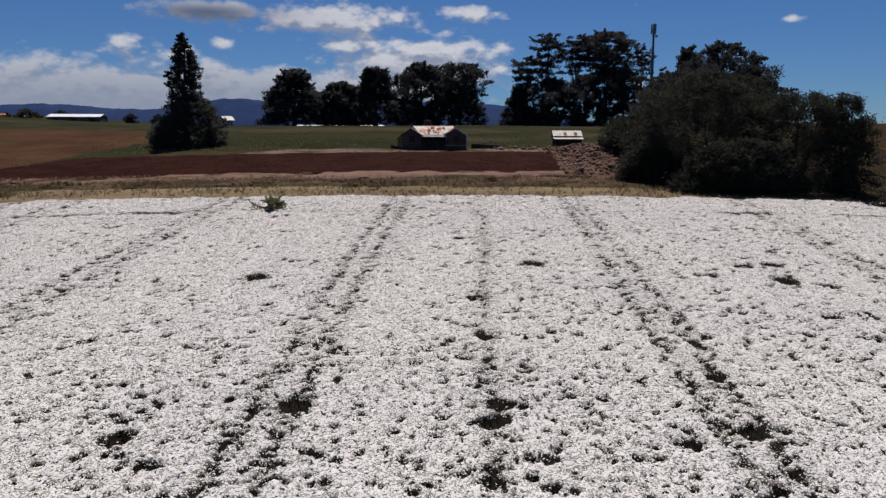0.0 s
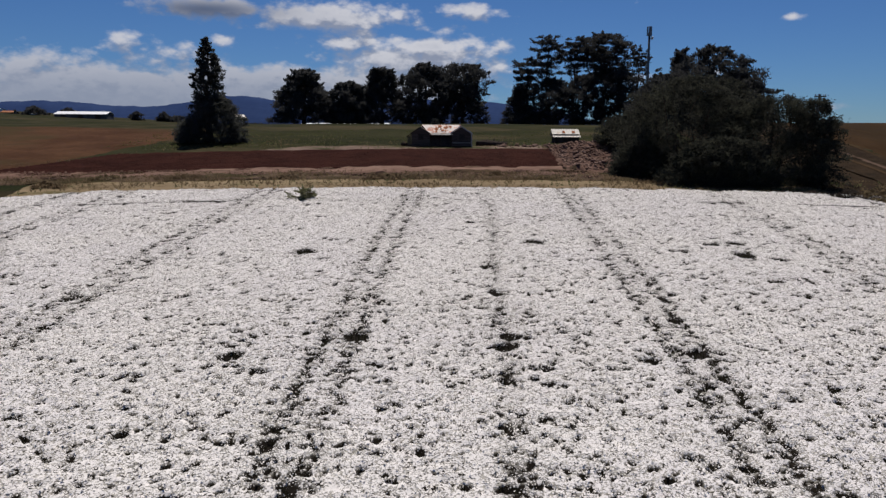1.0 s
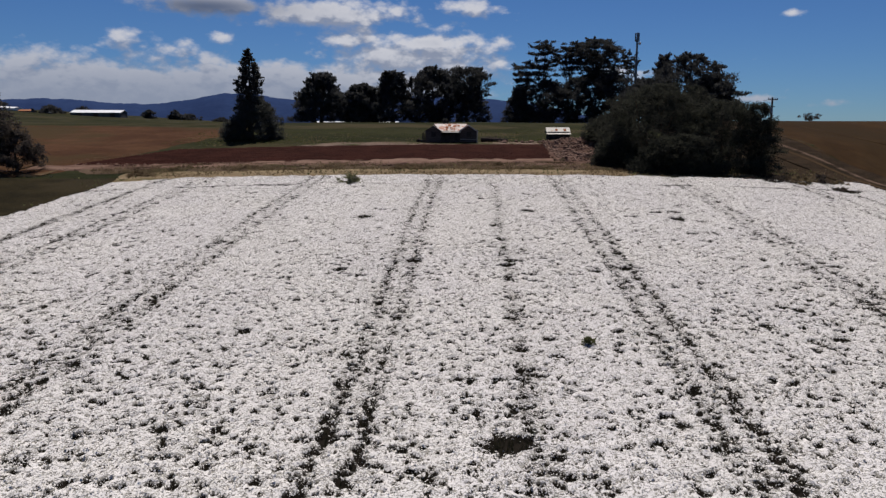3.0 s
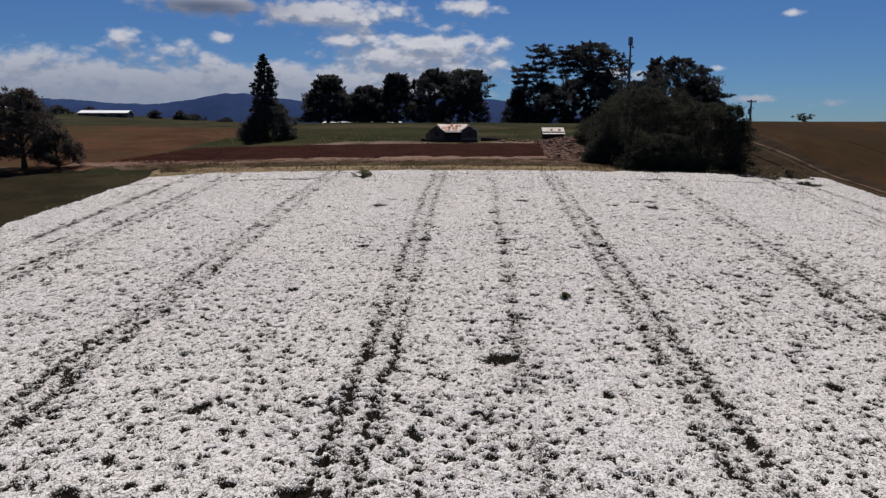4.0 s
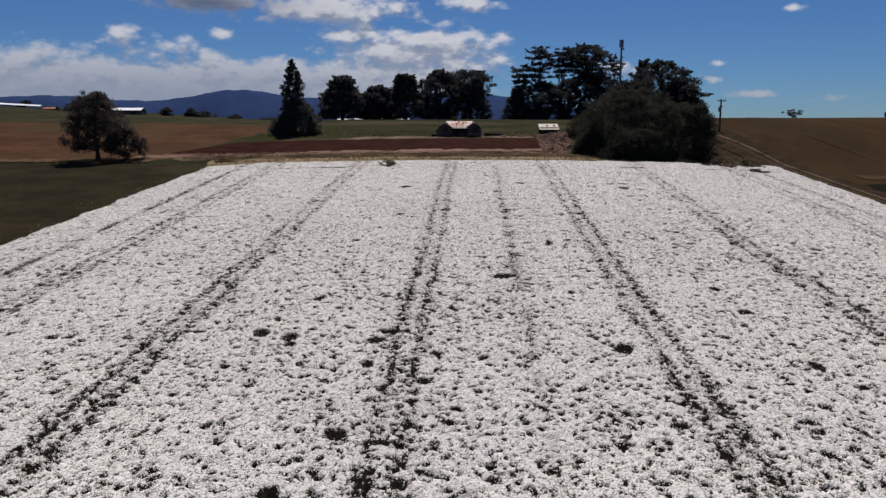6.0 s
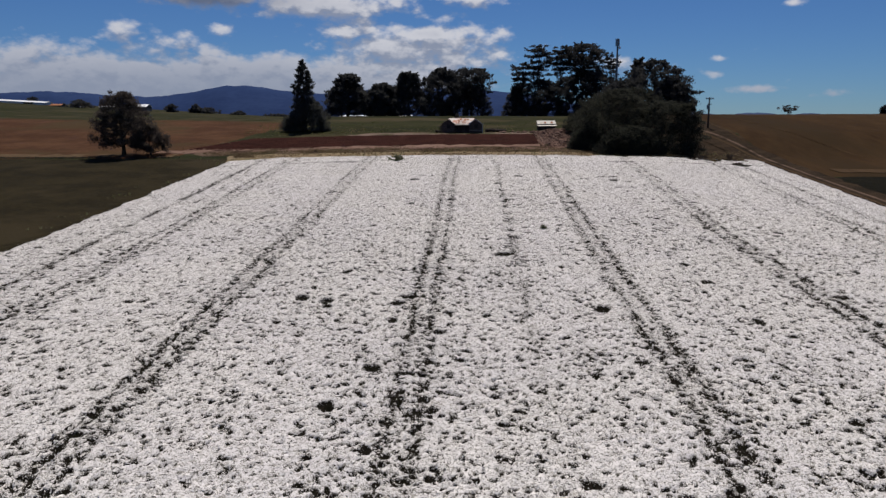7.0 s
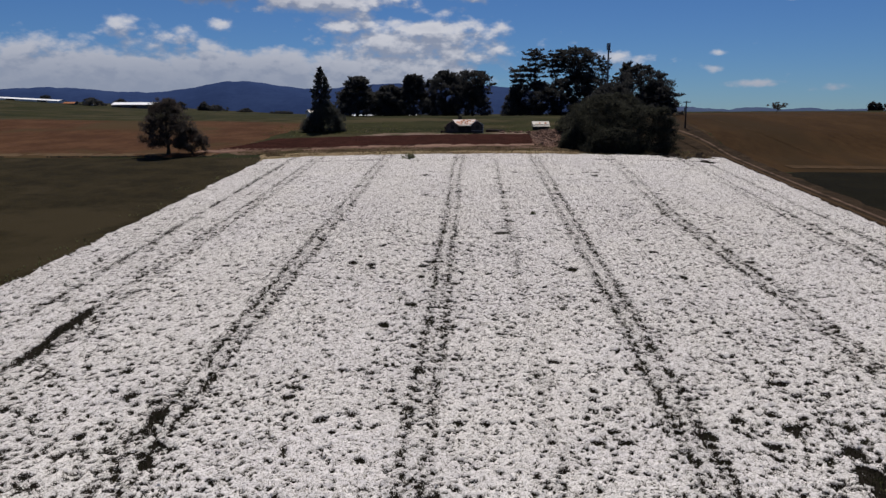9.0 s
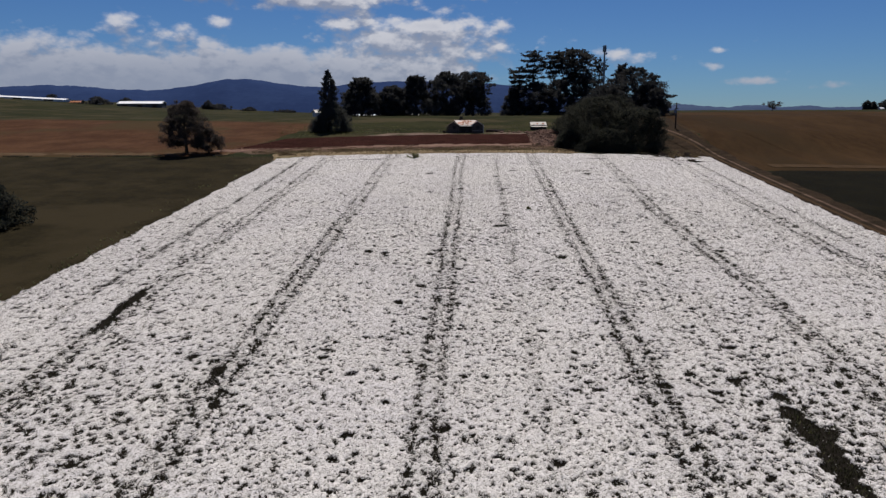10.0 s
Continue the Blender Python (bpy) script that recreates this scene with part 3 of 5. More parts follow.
def dig(gaps, x, y, r, depth, rng):
    """Sink rounded gaps of radius r into a raster of the stand, each a little longer one way."""
    for lo, hi in ((0.0, 0.12), (0.12, 0.22), (0.22, 0.5), (0.5, 3.0)):
        pick = (r >= lo) & (r < hi)
        if not pick.any():
            continue
        px, py, pr, pd = x[pick], y[pick], r[pick], depth[pick]
        k = int(math.ceil(1.9 * pr.max() / CELL))
        dj, di = np.meshgrid(np.arange(-k, k + 1), np.arange(-k, k + 1), indexing="ij")
        ix = np.floor((px - WEST) / CELL).astype(int)[:, None] + di.ravel()
        iy = np.floor((py - SOUTH) / CELL).astype(int)[:, None] + dj.ravel()
        ux, uy = WEST + (ix + 0.5) * CELL - px[:, None], SOUTH + (iy + 0.5) * CELL - py[:, None]
        a, long = rng.uniform(0, np.pi, len(px))[:, None], rng.uniform(1.0, 1.5, len(px))[:, None]
        d = np.hypot((ux * np.cos(a) + uy * np.sin(a)) / long, -ux * np.sin(a) + uy * np.cos(a)) / pr[:, None]
        d = d * (0.72 + 0.56 * hash_noise(ux + px[:, None], uy + py[:, None], 131, 0.14))
        val = pd[:, None] * np.exp(-d ** 4.5)
        ok = (ix >= 0) & (iy >= 0) & (ix < gaps.shape[1]) & (iy < gaps.shape[0]) & (val > 0.02)
        np.maximum.at(gaps, (iy[ok], ix[ok]), val[ok])


def make_stand(rng):
    """How full the crop stands, on a raster: 1 in the full stand, 0 or less where it is bare. Also the gaps' places and radii."""
    wide, deep = int(86 / CELL), int(153 / CELL)
    gx, gy = np.meshgrid(WEST + (np.arange(wide) + 0.5) * CELL, SOUTH + (np.arange(deep) + 0.5) * CELL)
    loss = np.zeros_like(gx)
    rag = hash_noise(gx, gy, 24, 0.30)
    for n, t in enumerate(TRAM_AT):
        line = t + TRAM_LEAN * gy[:, :1] - (0.7 * np.exp(-((gy[:, :1] + 40) / 22) ** 2) if n > 3 else 0.0) + 0.30 * (hash_noise(gy[:, :1], gy[:, :1] * 0, 70 + n, 14.0) - 0.5)
        near = np.abs(t + TRAM_LEAN * gy[:, 0].mean() - gx[0]) < 6.5
        off = gx[:, near] - line
        along = gy[:, :1]
        worn = (0.52 + 0.46 * hash_noise(along, along * 0, 40 + n, 3.0)) * (1 - 0.30 * step(-60, -15, along))
        worn = worn * (0.90, 1.0, 1.0, 1.0, 0.9, 0.95)[n]
        ruts = np.exp(-((off + 0.55) / 0.28) ** 2) + np.exp(-((off - 0.55) / 0.28) ** 2)
        torn = np.clip((0.22 * rag[:, near] + 0.78 * hash_noise(gx[:, near], gy[:, near], 23, 0.13) - 0.43) * 4.6, 0, 1.2)
        loss[:, near] += worn * ruts * (0.18 + 0.76 * torn) + 0.46 * worn * np.exp(-(off / 1.0) ** 4) * torn * hash_noise(gx[:, near], gy[:, near], 26, 0.9)
    for t, w in ((-0.9, 0.42), (-32.7, 0.72), (31.9, 0.55)):     # drill misses between the wheelings
        near = np.abs(t + TRAM_LEAN * gy[:, 0].mean() - gx[0]) < 6.0
        off = gx[:, near] - (t + TRAM_LEAN * gy[:, :1])
        loss[:, near] += w * (1 - 0.35 * step(50, 75, -gy[:, :1])) * (0.4 * hash_noise(gy[:, :1], gy[:, :1] * 0, 91, 3.0) + 1.3 * rag[:, near] * hash_noise(gx[:, near], gy[:, near], 92, 1.1)) * np.exp(-(off / 0.42) ** 2)
    ring = gy - (-0.5 + 0.042 * gx - 1.2 * step(26, 38, -gx) + 0.5 * (hash_noise(gx, gx * 0, 36, 9.0) - 0.5))            # one wheeling along the far end
    loss += 0.85 * np.exp(-(ring / 0.34) ** 2) * np.clip(hash_noise(gx, gy, 37, 2.6) * 1.5 + 0.5 * rag - 0.55, 0, 1) * (0.25 + 0.75 * step(8, 20, np.abs(gx + 2)))
    for t, y0, y1, half in ((7.6, -140, -88.6, 0.80), (-32.0, -78.6, -68.8, 0.46), (-29.8, -80.4, -78.6, 0.35)):     # strips that never grew
        off = np.abs(gx - t - 0.5 * (hash_noise(gy[:, :1], gy[:, :1] * 0, 33, 2.2) - 0.5))
        reach = half * (0.1 + 1.1 * hash_noise(gx, gy, 34, 1.3) + 0.8 * hash_noise(gx, gy, 35, 0.4)) * step(y0, y0 + 2, gy) * (1 - step(y1 - 3.5, y1, gy) * 0.45) * (1 - step(y1 - 0.3, y1 + 0.3, gy))
        loss += 1.3 * (1 - step(0.7, 1.15, off / np.maximum(reach, 0.02)))
    gaps = np.zeros_like(gx)
    spots = np.array(FAILED + FAILED_UPHILL)
    dig(gaps, spots[:, 0], spots[:, 1], 0.85 * spots[:, 2], np.full(len(spots), 1.35), rng)
    n = 225000
    x, y = rng.uniform(-44, 38, n), rng.uniform(-138, 8, n)
    want = (0.22 + 0.95 * hash_noise(x, y, 121, 3.5) * hash_noise(x, y, 122, 0.9) + 0.28 * hash_noise(x, y, 25, 9.0) + 0.40 * sparse(x, y)) * (1 - 0.50 * step(-45, -10, y))
    keep = in_crop(x, y) & (rng.random(n) < want)
    x, y = x[keep], y[keep]
    r = np.clip(0.046 * np.exp(rng.normal(0, 0.45, len(x))) * (1 + 0.45 * sparse(x, y)), 0.034, 0.32)
    depth = np.clip(rng.normal(1.06, 0.28, len(x)), 0.40, 1.3)
    dig(gaps, x, y, r, depth, rng)
    fine = hash_noise(gx, gy, 21, 0.17) * 0.6 + hash_noise(gx, gy, 22, 0.34) * 0.4
    stand = 1.0 - loss - gaps - 0.9 * np.clip(0.30 - fine, 0, 1)
    deepest = depth > 0.8
    return stand, x[deepest], y[deepest], r[deepest]


def make_crop():
    rng = np.random.default_rng(4)
    stand, gap_x, gap_y, gap_r = make_stand(rng)

    def cover(x, y):
        ix = np.clip(((x - WEST) / CELL).astype(int), 0, stand.shape[1] - 1)
        iy = np.clip(((y - SOUTH) / CELL).astype(int), 0, stand.shape[0] - 1)
        return stand[iy, ix]

    def tallness(x, y):
        return 0.33 + 0.07 * (hash_noise(x, y, 77, 1.6) - 0.5) + 0.045 * (hash_noise(x, y, 78, 0.5) - 0.5) + 0.07 * (hash_noise(x, y, 79, 0.21) - 0.5)

    # the canopy: a rolling sheet of heads that dips into every gap and rut
    def canopy(x0, x1, y0, y1, gap, name, label):
        ux, uy = np.meshgrid(np.arange(x0, x1 + gap, gap), np.arange(y0, y1 + gap, gap))
        shape = ux.shape
        x = ux.ravel() + rng.uniform(-0.32, 0.32, ux.size) * gap
        y = uy.ravel() + rng.uniform(-0.32, 0.32, uy.size) * gap
        c = np.clip(cover(x, y), -0.4, 1.0)
        full = step(-0.05, 0.80, c)
        z = land(x, y) + 0.075 + (tallness(x, y) - 0.05 + rng.uniform(-0.022, 0.022, x.size)) * (0.40 + 0.60 * full)
        f = grid_faces(shape[1], shape[0])
        f = f[in_crop(x, y)[f].all(1)]
        used = np.unique(f)
        again = np.zeros(x.size, np.int64)
        again[used] = np.arange(len(used))
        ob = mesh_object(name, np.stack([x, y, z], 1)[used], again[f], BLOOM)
        att = ob.data.attributes.new("bloom", "FLOAT", "POINT")
        att.data.foreach_set("value", c[used].astype(np.float32))
        return tagged(ob, label, "flower crop", kind="stuff")

    full_stand = "dense white daisy crop in full flower with dark gaps"
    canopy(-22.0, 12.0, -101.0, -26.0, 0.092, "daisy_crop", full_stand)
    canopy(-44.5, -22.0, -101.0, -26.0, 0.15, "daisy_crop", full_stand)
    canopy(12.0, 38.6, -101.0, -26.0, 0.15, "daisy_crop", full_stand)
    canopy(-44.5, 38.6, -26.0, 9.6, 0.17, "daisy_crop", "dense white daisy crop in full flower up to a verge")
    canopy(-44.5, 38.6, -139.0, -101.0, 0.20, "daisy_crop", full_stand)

    # dark leafy tufts low in the gaps
    keep = (gap_y > -101) & (gap_r > 0.058)
    rx, ry = rng.uniform(-43, 37, 420000), rng.uniform(-101, 4, 420000)
    bare = (cover(rx, ry) < 0.38) & in_crop(rx, ry)               # and along the wheelings
    lx, ly = np.concatenate([gap_x[keep], rx[bare]]), np.concatenate([gap_y[keep], ry[bare]])
    lr = np.concatenate([gap_r[keep], rng.uniform(0.05, 0.10, int(bare.sum()))])
    ln, kk = len(lx), 5
    la = rng.uniform(0, 6.28, ln)[:, None] + np.arange(kk) / kk * 2 * np.pi + rng.uniform(-0.3, 0.3, (ln, kk))
    rr = lr[:, None] * rng.uniform(0.45, 1.15, (ln, kk))
    base, lift = land(lx, ly)[:, None] + 0.08, rng.uniform(0.12, 0.30, (ln, kk))
    tip = np.stack([lx[:, None] + rr * np.cos(la), ly[:, None] + rr * np.sin(la), base + lift], 2)
    w = 0.028
    one = np.stack([lx[:, None] - w * np.sin(la), ly[:, None] + w * np.cos(la), base + 0 * la], 2)
    two = np.stack([lx[:, None] + w * np.sin(la), ly[:, None] - w * np.cos(la), base + 0 * la], 2)
    v = np.stack([one, two, tip], 2).reshape(-1, 3)
    ros = mesh_object("leaf_rosettes", v, np.arange(len(v)).reshape(-1, 3), TUFT, flat=True)
    tagged(ros, "dark leafy tufts showing between the white heads", "leaves", kind="stuff")

    # single heads standing over the canopy, thickest round the gaps
    near, rest = 90000, 230000
    at = rng.integers(0, ln, near)
    turn, out = rng.uniform(0, 6.28, near), lr[at] * rng.uniform(0.55, 1.9, near)
    hx = np.concatenate([lx[at] + out * np.cos(turn), rng.uniform(-43, 38, rest)])
    hy = np.concatenate([ly[at] + out * np.sin(turn), -101 + 110 * rng.random(rest) ** 1.25])
    c = cover(hx, hy)
    ok = in_crop(hx, hy) & (rng.random(len(hx)) < np.clip(0.06 + 1.1 * c, 0.05, 1.0))
    hx, hy, c = hx[ok], hy[ok], c[ok]
    m = len(hx)
    hz = land(hx, hy) + 0.075 + (tallness(hx, hy) - 0.05) * (0.25 + 0.75 * step(-0.05, 0.80, c)) + rng.uniform(0.0, 0.085, m)
    s = rng.uniform(0.018, 0.036, m)
    tx, ty = rng.normal(0, 0.42, m), rng.normal(0, 0.42, m)
    t0 = rng.uniform(0, 6.28, m)
    corners = []
    for q in range(4):
        cx, cy = s * np.cos(t0 + q * np.pi / 2), s * np.sin(t0 + q * np.pi / 2)
        corners.append(np.stack([hx + cx, hy + cy, hz + tx * cx + ty * cy], 1))
    v = np.stack(corners, 1).reshape(-1, 3)
    heads = mesh_object("daisy_heads", v, np.arange(len(v)).reshape(-1, 4), PETAL, flat=True)
    tagged(heads, "single white daisy heads standing above the crop", "flowers", kind="stuff")


make_crop()


# ---- plants ----
def tube(bm, points, radii, sides=7):
    rings = []
    for i, (p, r) in enumerate(zip(points, radii)):
        p = Vector(p)
        a = Vector(points[max(0, i - 1)])
        b = Vector(points[min(len(points) - 1, i + 1)])
        q = (b - a).to_track_quat("Z", "Y")
        rings.append([bm.verts.new(p + q @ Vector((r * math.cos(t * 2 * math.pi / sides), r * math.sin(t * 2 * math.pi / sides), 0))) for t in range(sides)])
    for lo, hi in zip(rings, rings[1:]):
        for t in range(sides):
            bm.faces.new((lo[t], lo[(t + 1) % sides], hi[(t + 1) % sides], hi[t]))
    bm.faces.new(rings[-1])
    bm.faces.new(rings[0][::-1])


def leaves(rng, centres, radii, per, leaf, flat=1.0, droop=0.0, up=0.0):
    """Small folded leaf sprays filling balls round the centres; two triangles each."""
    n = len(centres)
    c = np.repeat(centres, per, 0)
    r = np.repeat(radii, per)
    d = rng.normal(0, 1, (n * per, 3))
    d /= np.linalg.norm(d, axis=1)[:, None] + 1e-9
    rad = r * (0.25 + 0.42 * np.abs(rng.normal(0, 1, n * per)) + 0.25 * rng.random(n * per))
    p = c + d * rad[:, None] * np.array([1, 1, flat])
    p[:, 2] -= droop * rng.random(n * per) * r
    a = rng.normal(0, 1, (n * per, 3)) * (1 - 0.4 * up) + d * (0.8 + 0.6 * up) + np.array([0, 0, 1.2 * up])
    a /= np.linalg.norm(a, axis=1)[:, None] + 1e-9
    b = np.cross(a, rng.normal(0, 1, (n * per, 3)))
    b /= np.linalg.norm(b, axis=1)[:, None] + 1e-9
    s = leaf * rng.uniform(0.6, 1.4, n * per)[:, None]
    nrm = np.cross(a, b)
    v = np.stack([p - a * s, p + b * s * 0.36 + nrm * s * 0.12, p + a * s, p - b * s * 0.36 + nrm * s * 0.12], 1).reshape(-1, 3)
    q = np.arange(n * per) * 4
    f = np.concatenate([np.stack([q, q + 1, q + 2], 1), np.stack([q, q + 2, q + 3], 1)])
    return v, f


def plant(name, x, y, label, category, tall, wide, profile, leafmat, seed, clumps=150, per=60, leaf=0.32, ball=0.9, flat=0.8,
          trunk=0.35, limbs=9, first=0.1, group="", depth=1.0, lean=(0, 0), shell=0.45, bark=BARK, uneven=0.35, stems=1, droop=0.0, up=0.0, tips=0, tip=1.4, layers=0, airy=2.0):
    """A tree or shrub: tapered trunk, limbs out to the leaf masses, a crown of small leaf sprays and pointed tips. profile(h): half width, 0 to 1."""
    rng = np.random.default_rng(seed)
    root = thing(name, x, y, label, category, group)
    root.location.z -= 0.05
    hs = first + (1 - first) * rng.random(clumps) ** 0.9
    ang = rng.uniform(0, 2 * np.pi, clumps)
    if layers:                                       # foliage in flat pads with sky between, at other heights on each side
        side = (ang / (2 * np.pi) * 6).astype(int)
        at_step = (hs - first) / (1 - first) * layers + rng.uniform(0, 1, 6)[side]
        hs = first + (1 - first) * (np.floor(at_step) + 0.35 * (at_step - np.floor(at_step)) - rng.uniform(0, 1, 6)[side] * 0.4 + 0.3) / layers
        hs = np.clip(hs, first, 0.995)
    env = np.array([profile(h) for h in hs]) * wide * 0.58
    lobes = 1 + uneven * (np.sin(ang * 3 + seed + hs * 9) * 0.5 + rng.uniform(-0.6, 0.5, clumps))
    rr = env * lobes * (shell + (1 - shell) * rng.random(clumps) ** 0.6)
    rad = ball * rng.uniform(0.6, 1.25, clumps) * (0.45 + 0.55 * np.clip(env / (wide * 0.35), 0, 1))
    rad = np.where(hs > airy, rad * 0.80, rad)
    rr = np.where(hs > airy, np.maximum(rr, env * 0.50 * lobes), rr)
    rr = np.maximum(0, rr - rad * 0.5)
    cx = rr * np.cos(ang) + lean[0] * hs * tall
    cy = rr * np.sin(ang) * depth + lean[1] * hs * tall
    cz = np.maximum(hs * tall - rad * 0.55, rad * flat * 0.75)
    cen = np.stack([cx, cy, cz], 1)
    v, f = leaves(rng, cen, rad, per, leaf, flat, droop, up)
    if tips:
        pick = rng.choice(np.nonzero(hs > first + 0.2 * (1 - first))[0], tips)
        d = np.stack([0.75 * np.cos(ang[pick]), 0.75 * np.sin(ang[pick]), rng.uniform(-0.1, 0.8, tips)], 1)
        d /= np.linalg.norm(d, axis=1)[:, None]
        far = tip * rng.uniform(0.5, 1.3, tips)
        pts = [cen[pick] + d * (rad[pick] * 0.7 + far * j / 4)[:, None] for j in range(5)]
        tv, tf = leaves(rng, np.concatenate(pts), np.concatenate([np.full(tips, ball * (0.36 - 0.06 * j)) for j in range(5)]), 12, leaf * 0.8, 0.8, 0.0, 0.5)
        f = np.concatenate([f, tf + len(v)])
        v = np.concatenate([v, tv])
    v[:, 2] = np.maximum(v[:, 2], 0.06)
    mesh_object("crown", v, f, leafmat, root, flat=True)
    for k in range(stems):
        bm = bmesh.new()
        sx = 0 if stems == 1 else wide * 0.16 * math.cos(k * 2.4 + seed)
        sy = 0 if stems == 1 else wide * 0.16 * math.sin(k * 2.4 + seed) * depth
        pts, rads = [], []
        for i in range(7):
            t = i / 6
            pts.append((sx * (0.4 + t) + lean[0] * t * tall * 0.9 + 0.012 * tall * math.sin(t * 5 + seed), sy * (0.4 + t) + lean[1] * t * tall * 0.9 + 0.012 * tall * math.cos(t * 4 + seed), t * tall * 0.90 - (0.15 if i == 0 else 0)))
            rads.append(trunk * (1.35 if i == 0 else 1.0) * (1 - 0.88 * t))
        tube(bm, pts, rads, 8)
        part("trunk", bm, bark, root, smooth=True)
    order = rng.permutation(clumps)[:limbs]
    for i in order:
        c = cen[i]
        t = float(np.clip(c[2] / tall * 0.72 - 0.04, 0.08, 0.85))
        a = Vector((lean[0] * t * tall * 0.9, lean[1] * t * tall * 0.9, t * tall * 0.90))
        b = Vector(c)
        mid = a.lerp(b, 0.5) + Vector((0, 0, 0.06 * tall * (0.3 if b.z > a.z else -0.2)))
        bm = bmesh.new()
        r0 = trunk * (1 - 0.85 * t) * 0.55
        tube(bm, (a, mid, b), (r0, r0 * 0.65, r0 * 0.25), 5)
        part("limb", bm, bark, root, smooth=True)
    return root


def cone_shape(h):
    w = 1.05 - 1.16 * h if h < 0.5 else 0.47 - 0.16 * (h - 0.5) / 0.5
    return w * (1 - max(0.0, (h - 0.70) / 0.30) ** 2.4) * (0.95 + 0.10 * math.sin(h * 40)) + 0.01


def broad_shape(h):
    return (0.55 + 0.45 * math.sin(min(1, h * 1.35) * math.pi / 2)) * (1 - max(0, h - 0.5) ** 2.2 * 3.6)


def cypress_shape(h):
    return (0.80 + 0.2 * math.sin(h * 7)) * (1 - 0.70 * max(0, (h - 0.25) / 0.75) ** 1.5)


def umbrella_shape(h):
    return 0.30 + 0.70 * max(0.0, min(1.0, (h - 0.35) / 0.3)) * (1 - 0.8 * max(0, (h - 0.8) / 0.2) ** 2)


def crown_shape(h):
    return 0.55 + 0.45 * min(1.0, max(0.0, (h - 0.55) / 0.25)) - 0.55 * max(0.0, (h - 0.86) / 0.14) ** 1.6


def tier_shape(h):
    return 0.62 + 0.38 * min(1.0, max(0.0, (h - 0.45) / 0.35)) - 0.30 * max(0.0, (h - 0.88) / 0.12) ** 2


def spire_shape(h):
    return 1.0 - 0.74 * h ** 1.25 + 0.06 * math.sin(h * 23)


def flat_shape(h):
    return 0.90 + 0.10 * math.sin(h * 9) - 0.30 * max(0.0, (h - 0.9) / 0.1)


def dome_shape(h):
    return math.sqrt(max(0.015, 1 - (h * 1.01) ** 2.0)) if h < 0.985 else 0.12


def round_shape(h):
    return math.sqrt(max(0.02, 1 - (max(0, h - 0.35) / 0.65) ** 2.2))


def oak_shape(h):
    return (0.55 + 0.45 * math.sin(min(1.0, h * 2.0) * math.pi / 2)) * (1 - 0.66 * max(0.0, (h - 0.45) / 0.55) ** 1.8)


def shrub_shape(h):
    return math.sqrt(max(0.02, 1 - (max(0.0, h - 0.15) / 0.87) ** 2.4))


plant("conifer_tree", -34.7, 45.5, "tall dark pointed conifer with a bushy skirt", "tree", 13.4, 8.3, cone_shape, CONIFER, 3, 420, 60, 0.14, 0.52, 0.95, 0.30, 26, 0.03, uneven=0.22, shell=0.35, tips=60, tip=0.3, airy=0.52)
for x, y, tall, wide, seed in ((-33.5, 44.4, 6.2, 7.8, 4), (-37.0, 44.4, 3.2, 3.9, 5), (-31.0, 44.0, 1.3, 2.4, 7)):
    plant("shrub", x, y, "dark dense shrub at the foot of a tall conifer", "shrub", tall, wide, dome_shape, CONIFER, seed, 300 if tall > 4 else 90, 80, 0.13, 0.6, 0.8, 0.12, 6, 0.02, "shrubs under the conifer", uneven=0.15, shell=0.5, stems=3)

for x, y, top, wide, shape, seed, label in (
        (-34.4, 112, 18.2, 15.0, spire_shape, 11, "dark cypress tree with a ragged broad crown"),
        (-25.2, 114, 15.6, 10.5, round_shape, 12, "low round dark cypress in a row"),
        (-17.9, 116, 18.7, 15.2, cypress_shape, 13, "dark cypress with a rounded pointed top"),
        (-8.0, 118, 20.0, 14.0, broad_shape, 14, "dark broad cypress with a domed top"),
        (0.3, 122, 20.2, 11.4, flat_shape, 15, "dark cypress with a spiky flat top")):
    g = height(x, y)
    plant("cypress_tree", x, y, label, "tree", top - g, wide, shape, CYPRESS, seed, 420 if shape is spire_shape else 330, 70, 0.29, 0.98, 0.8, 0.42, 12, 0.07 if x < -10 else 0.04, "row of cypresses on the crest", uneven=0.12 if shape is spire_shape else 0.28, shell=0.4 if shape is spire_shape else 0.25, up=0.7, tips=80, tip=0.75)

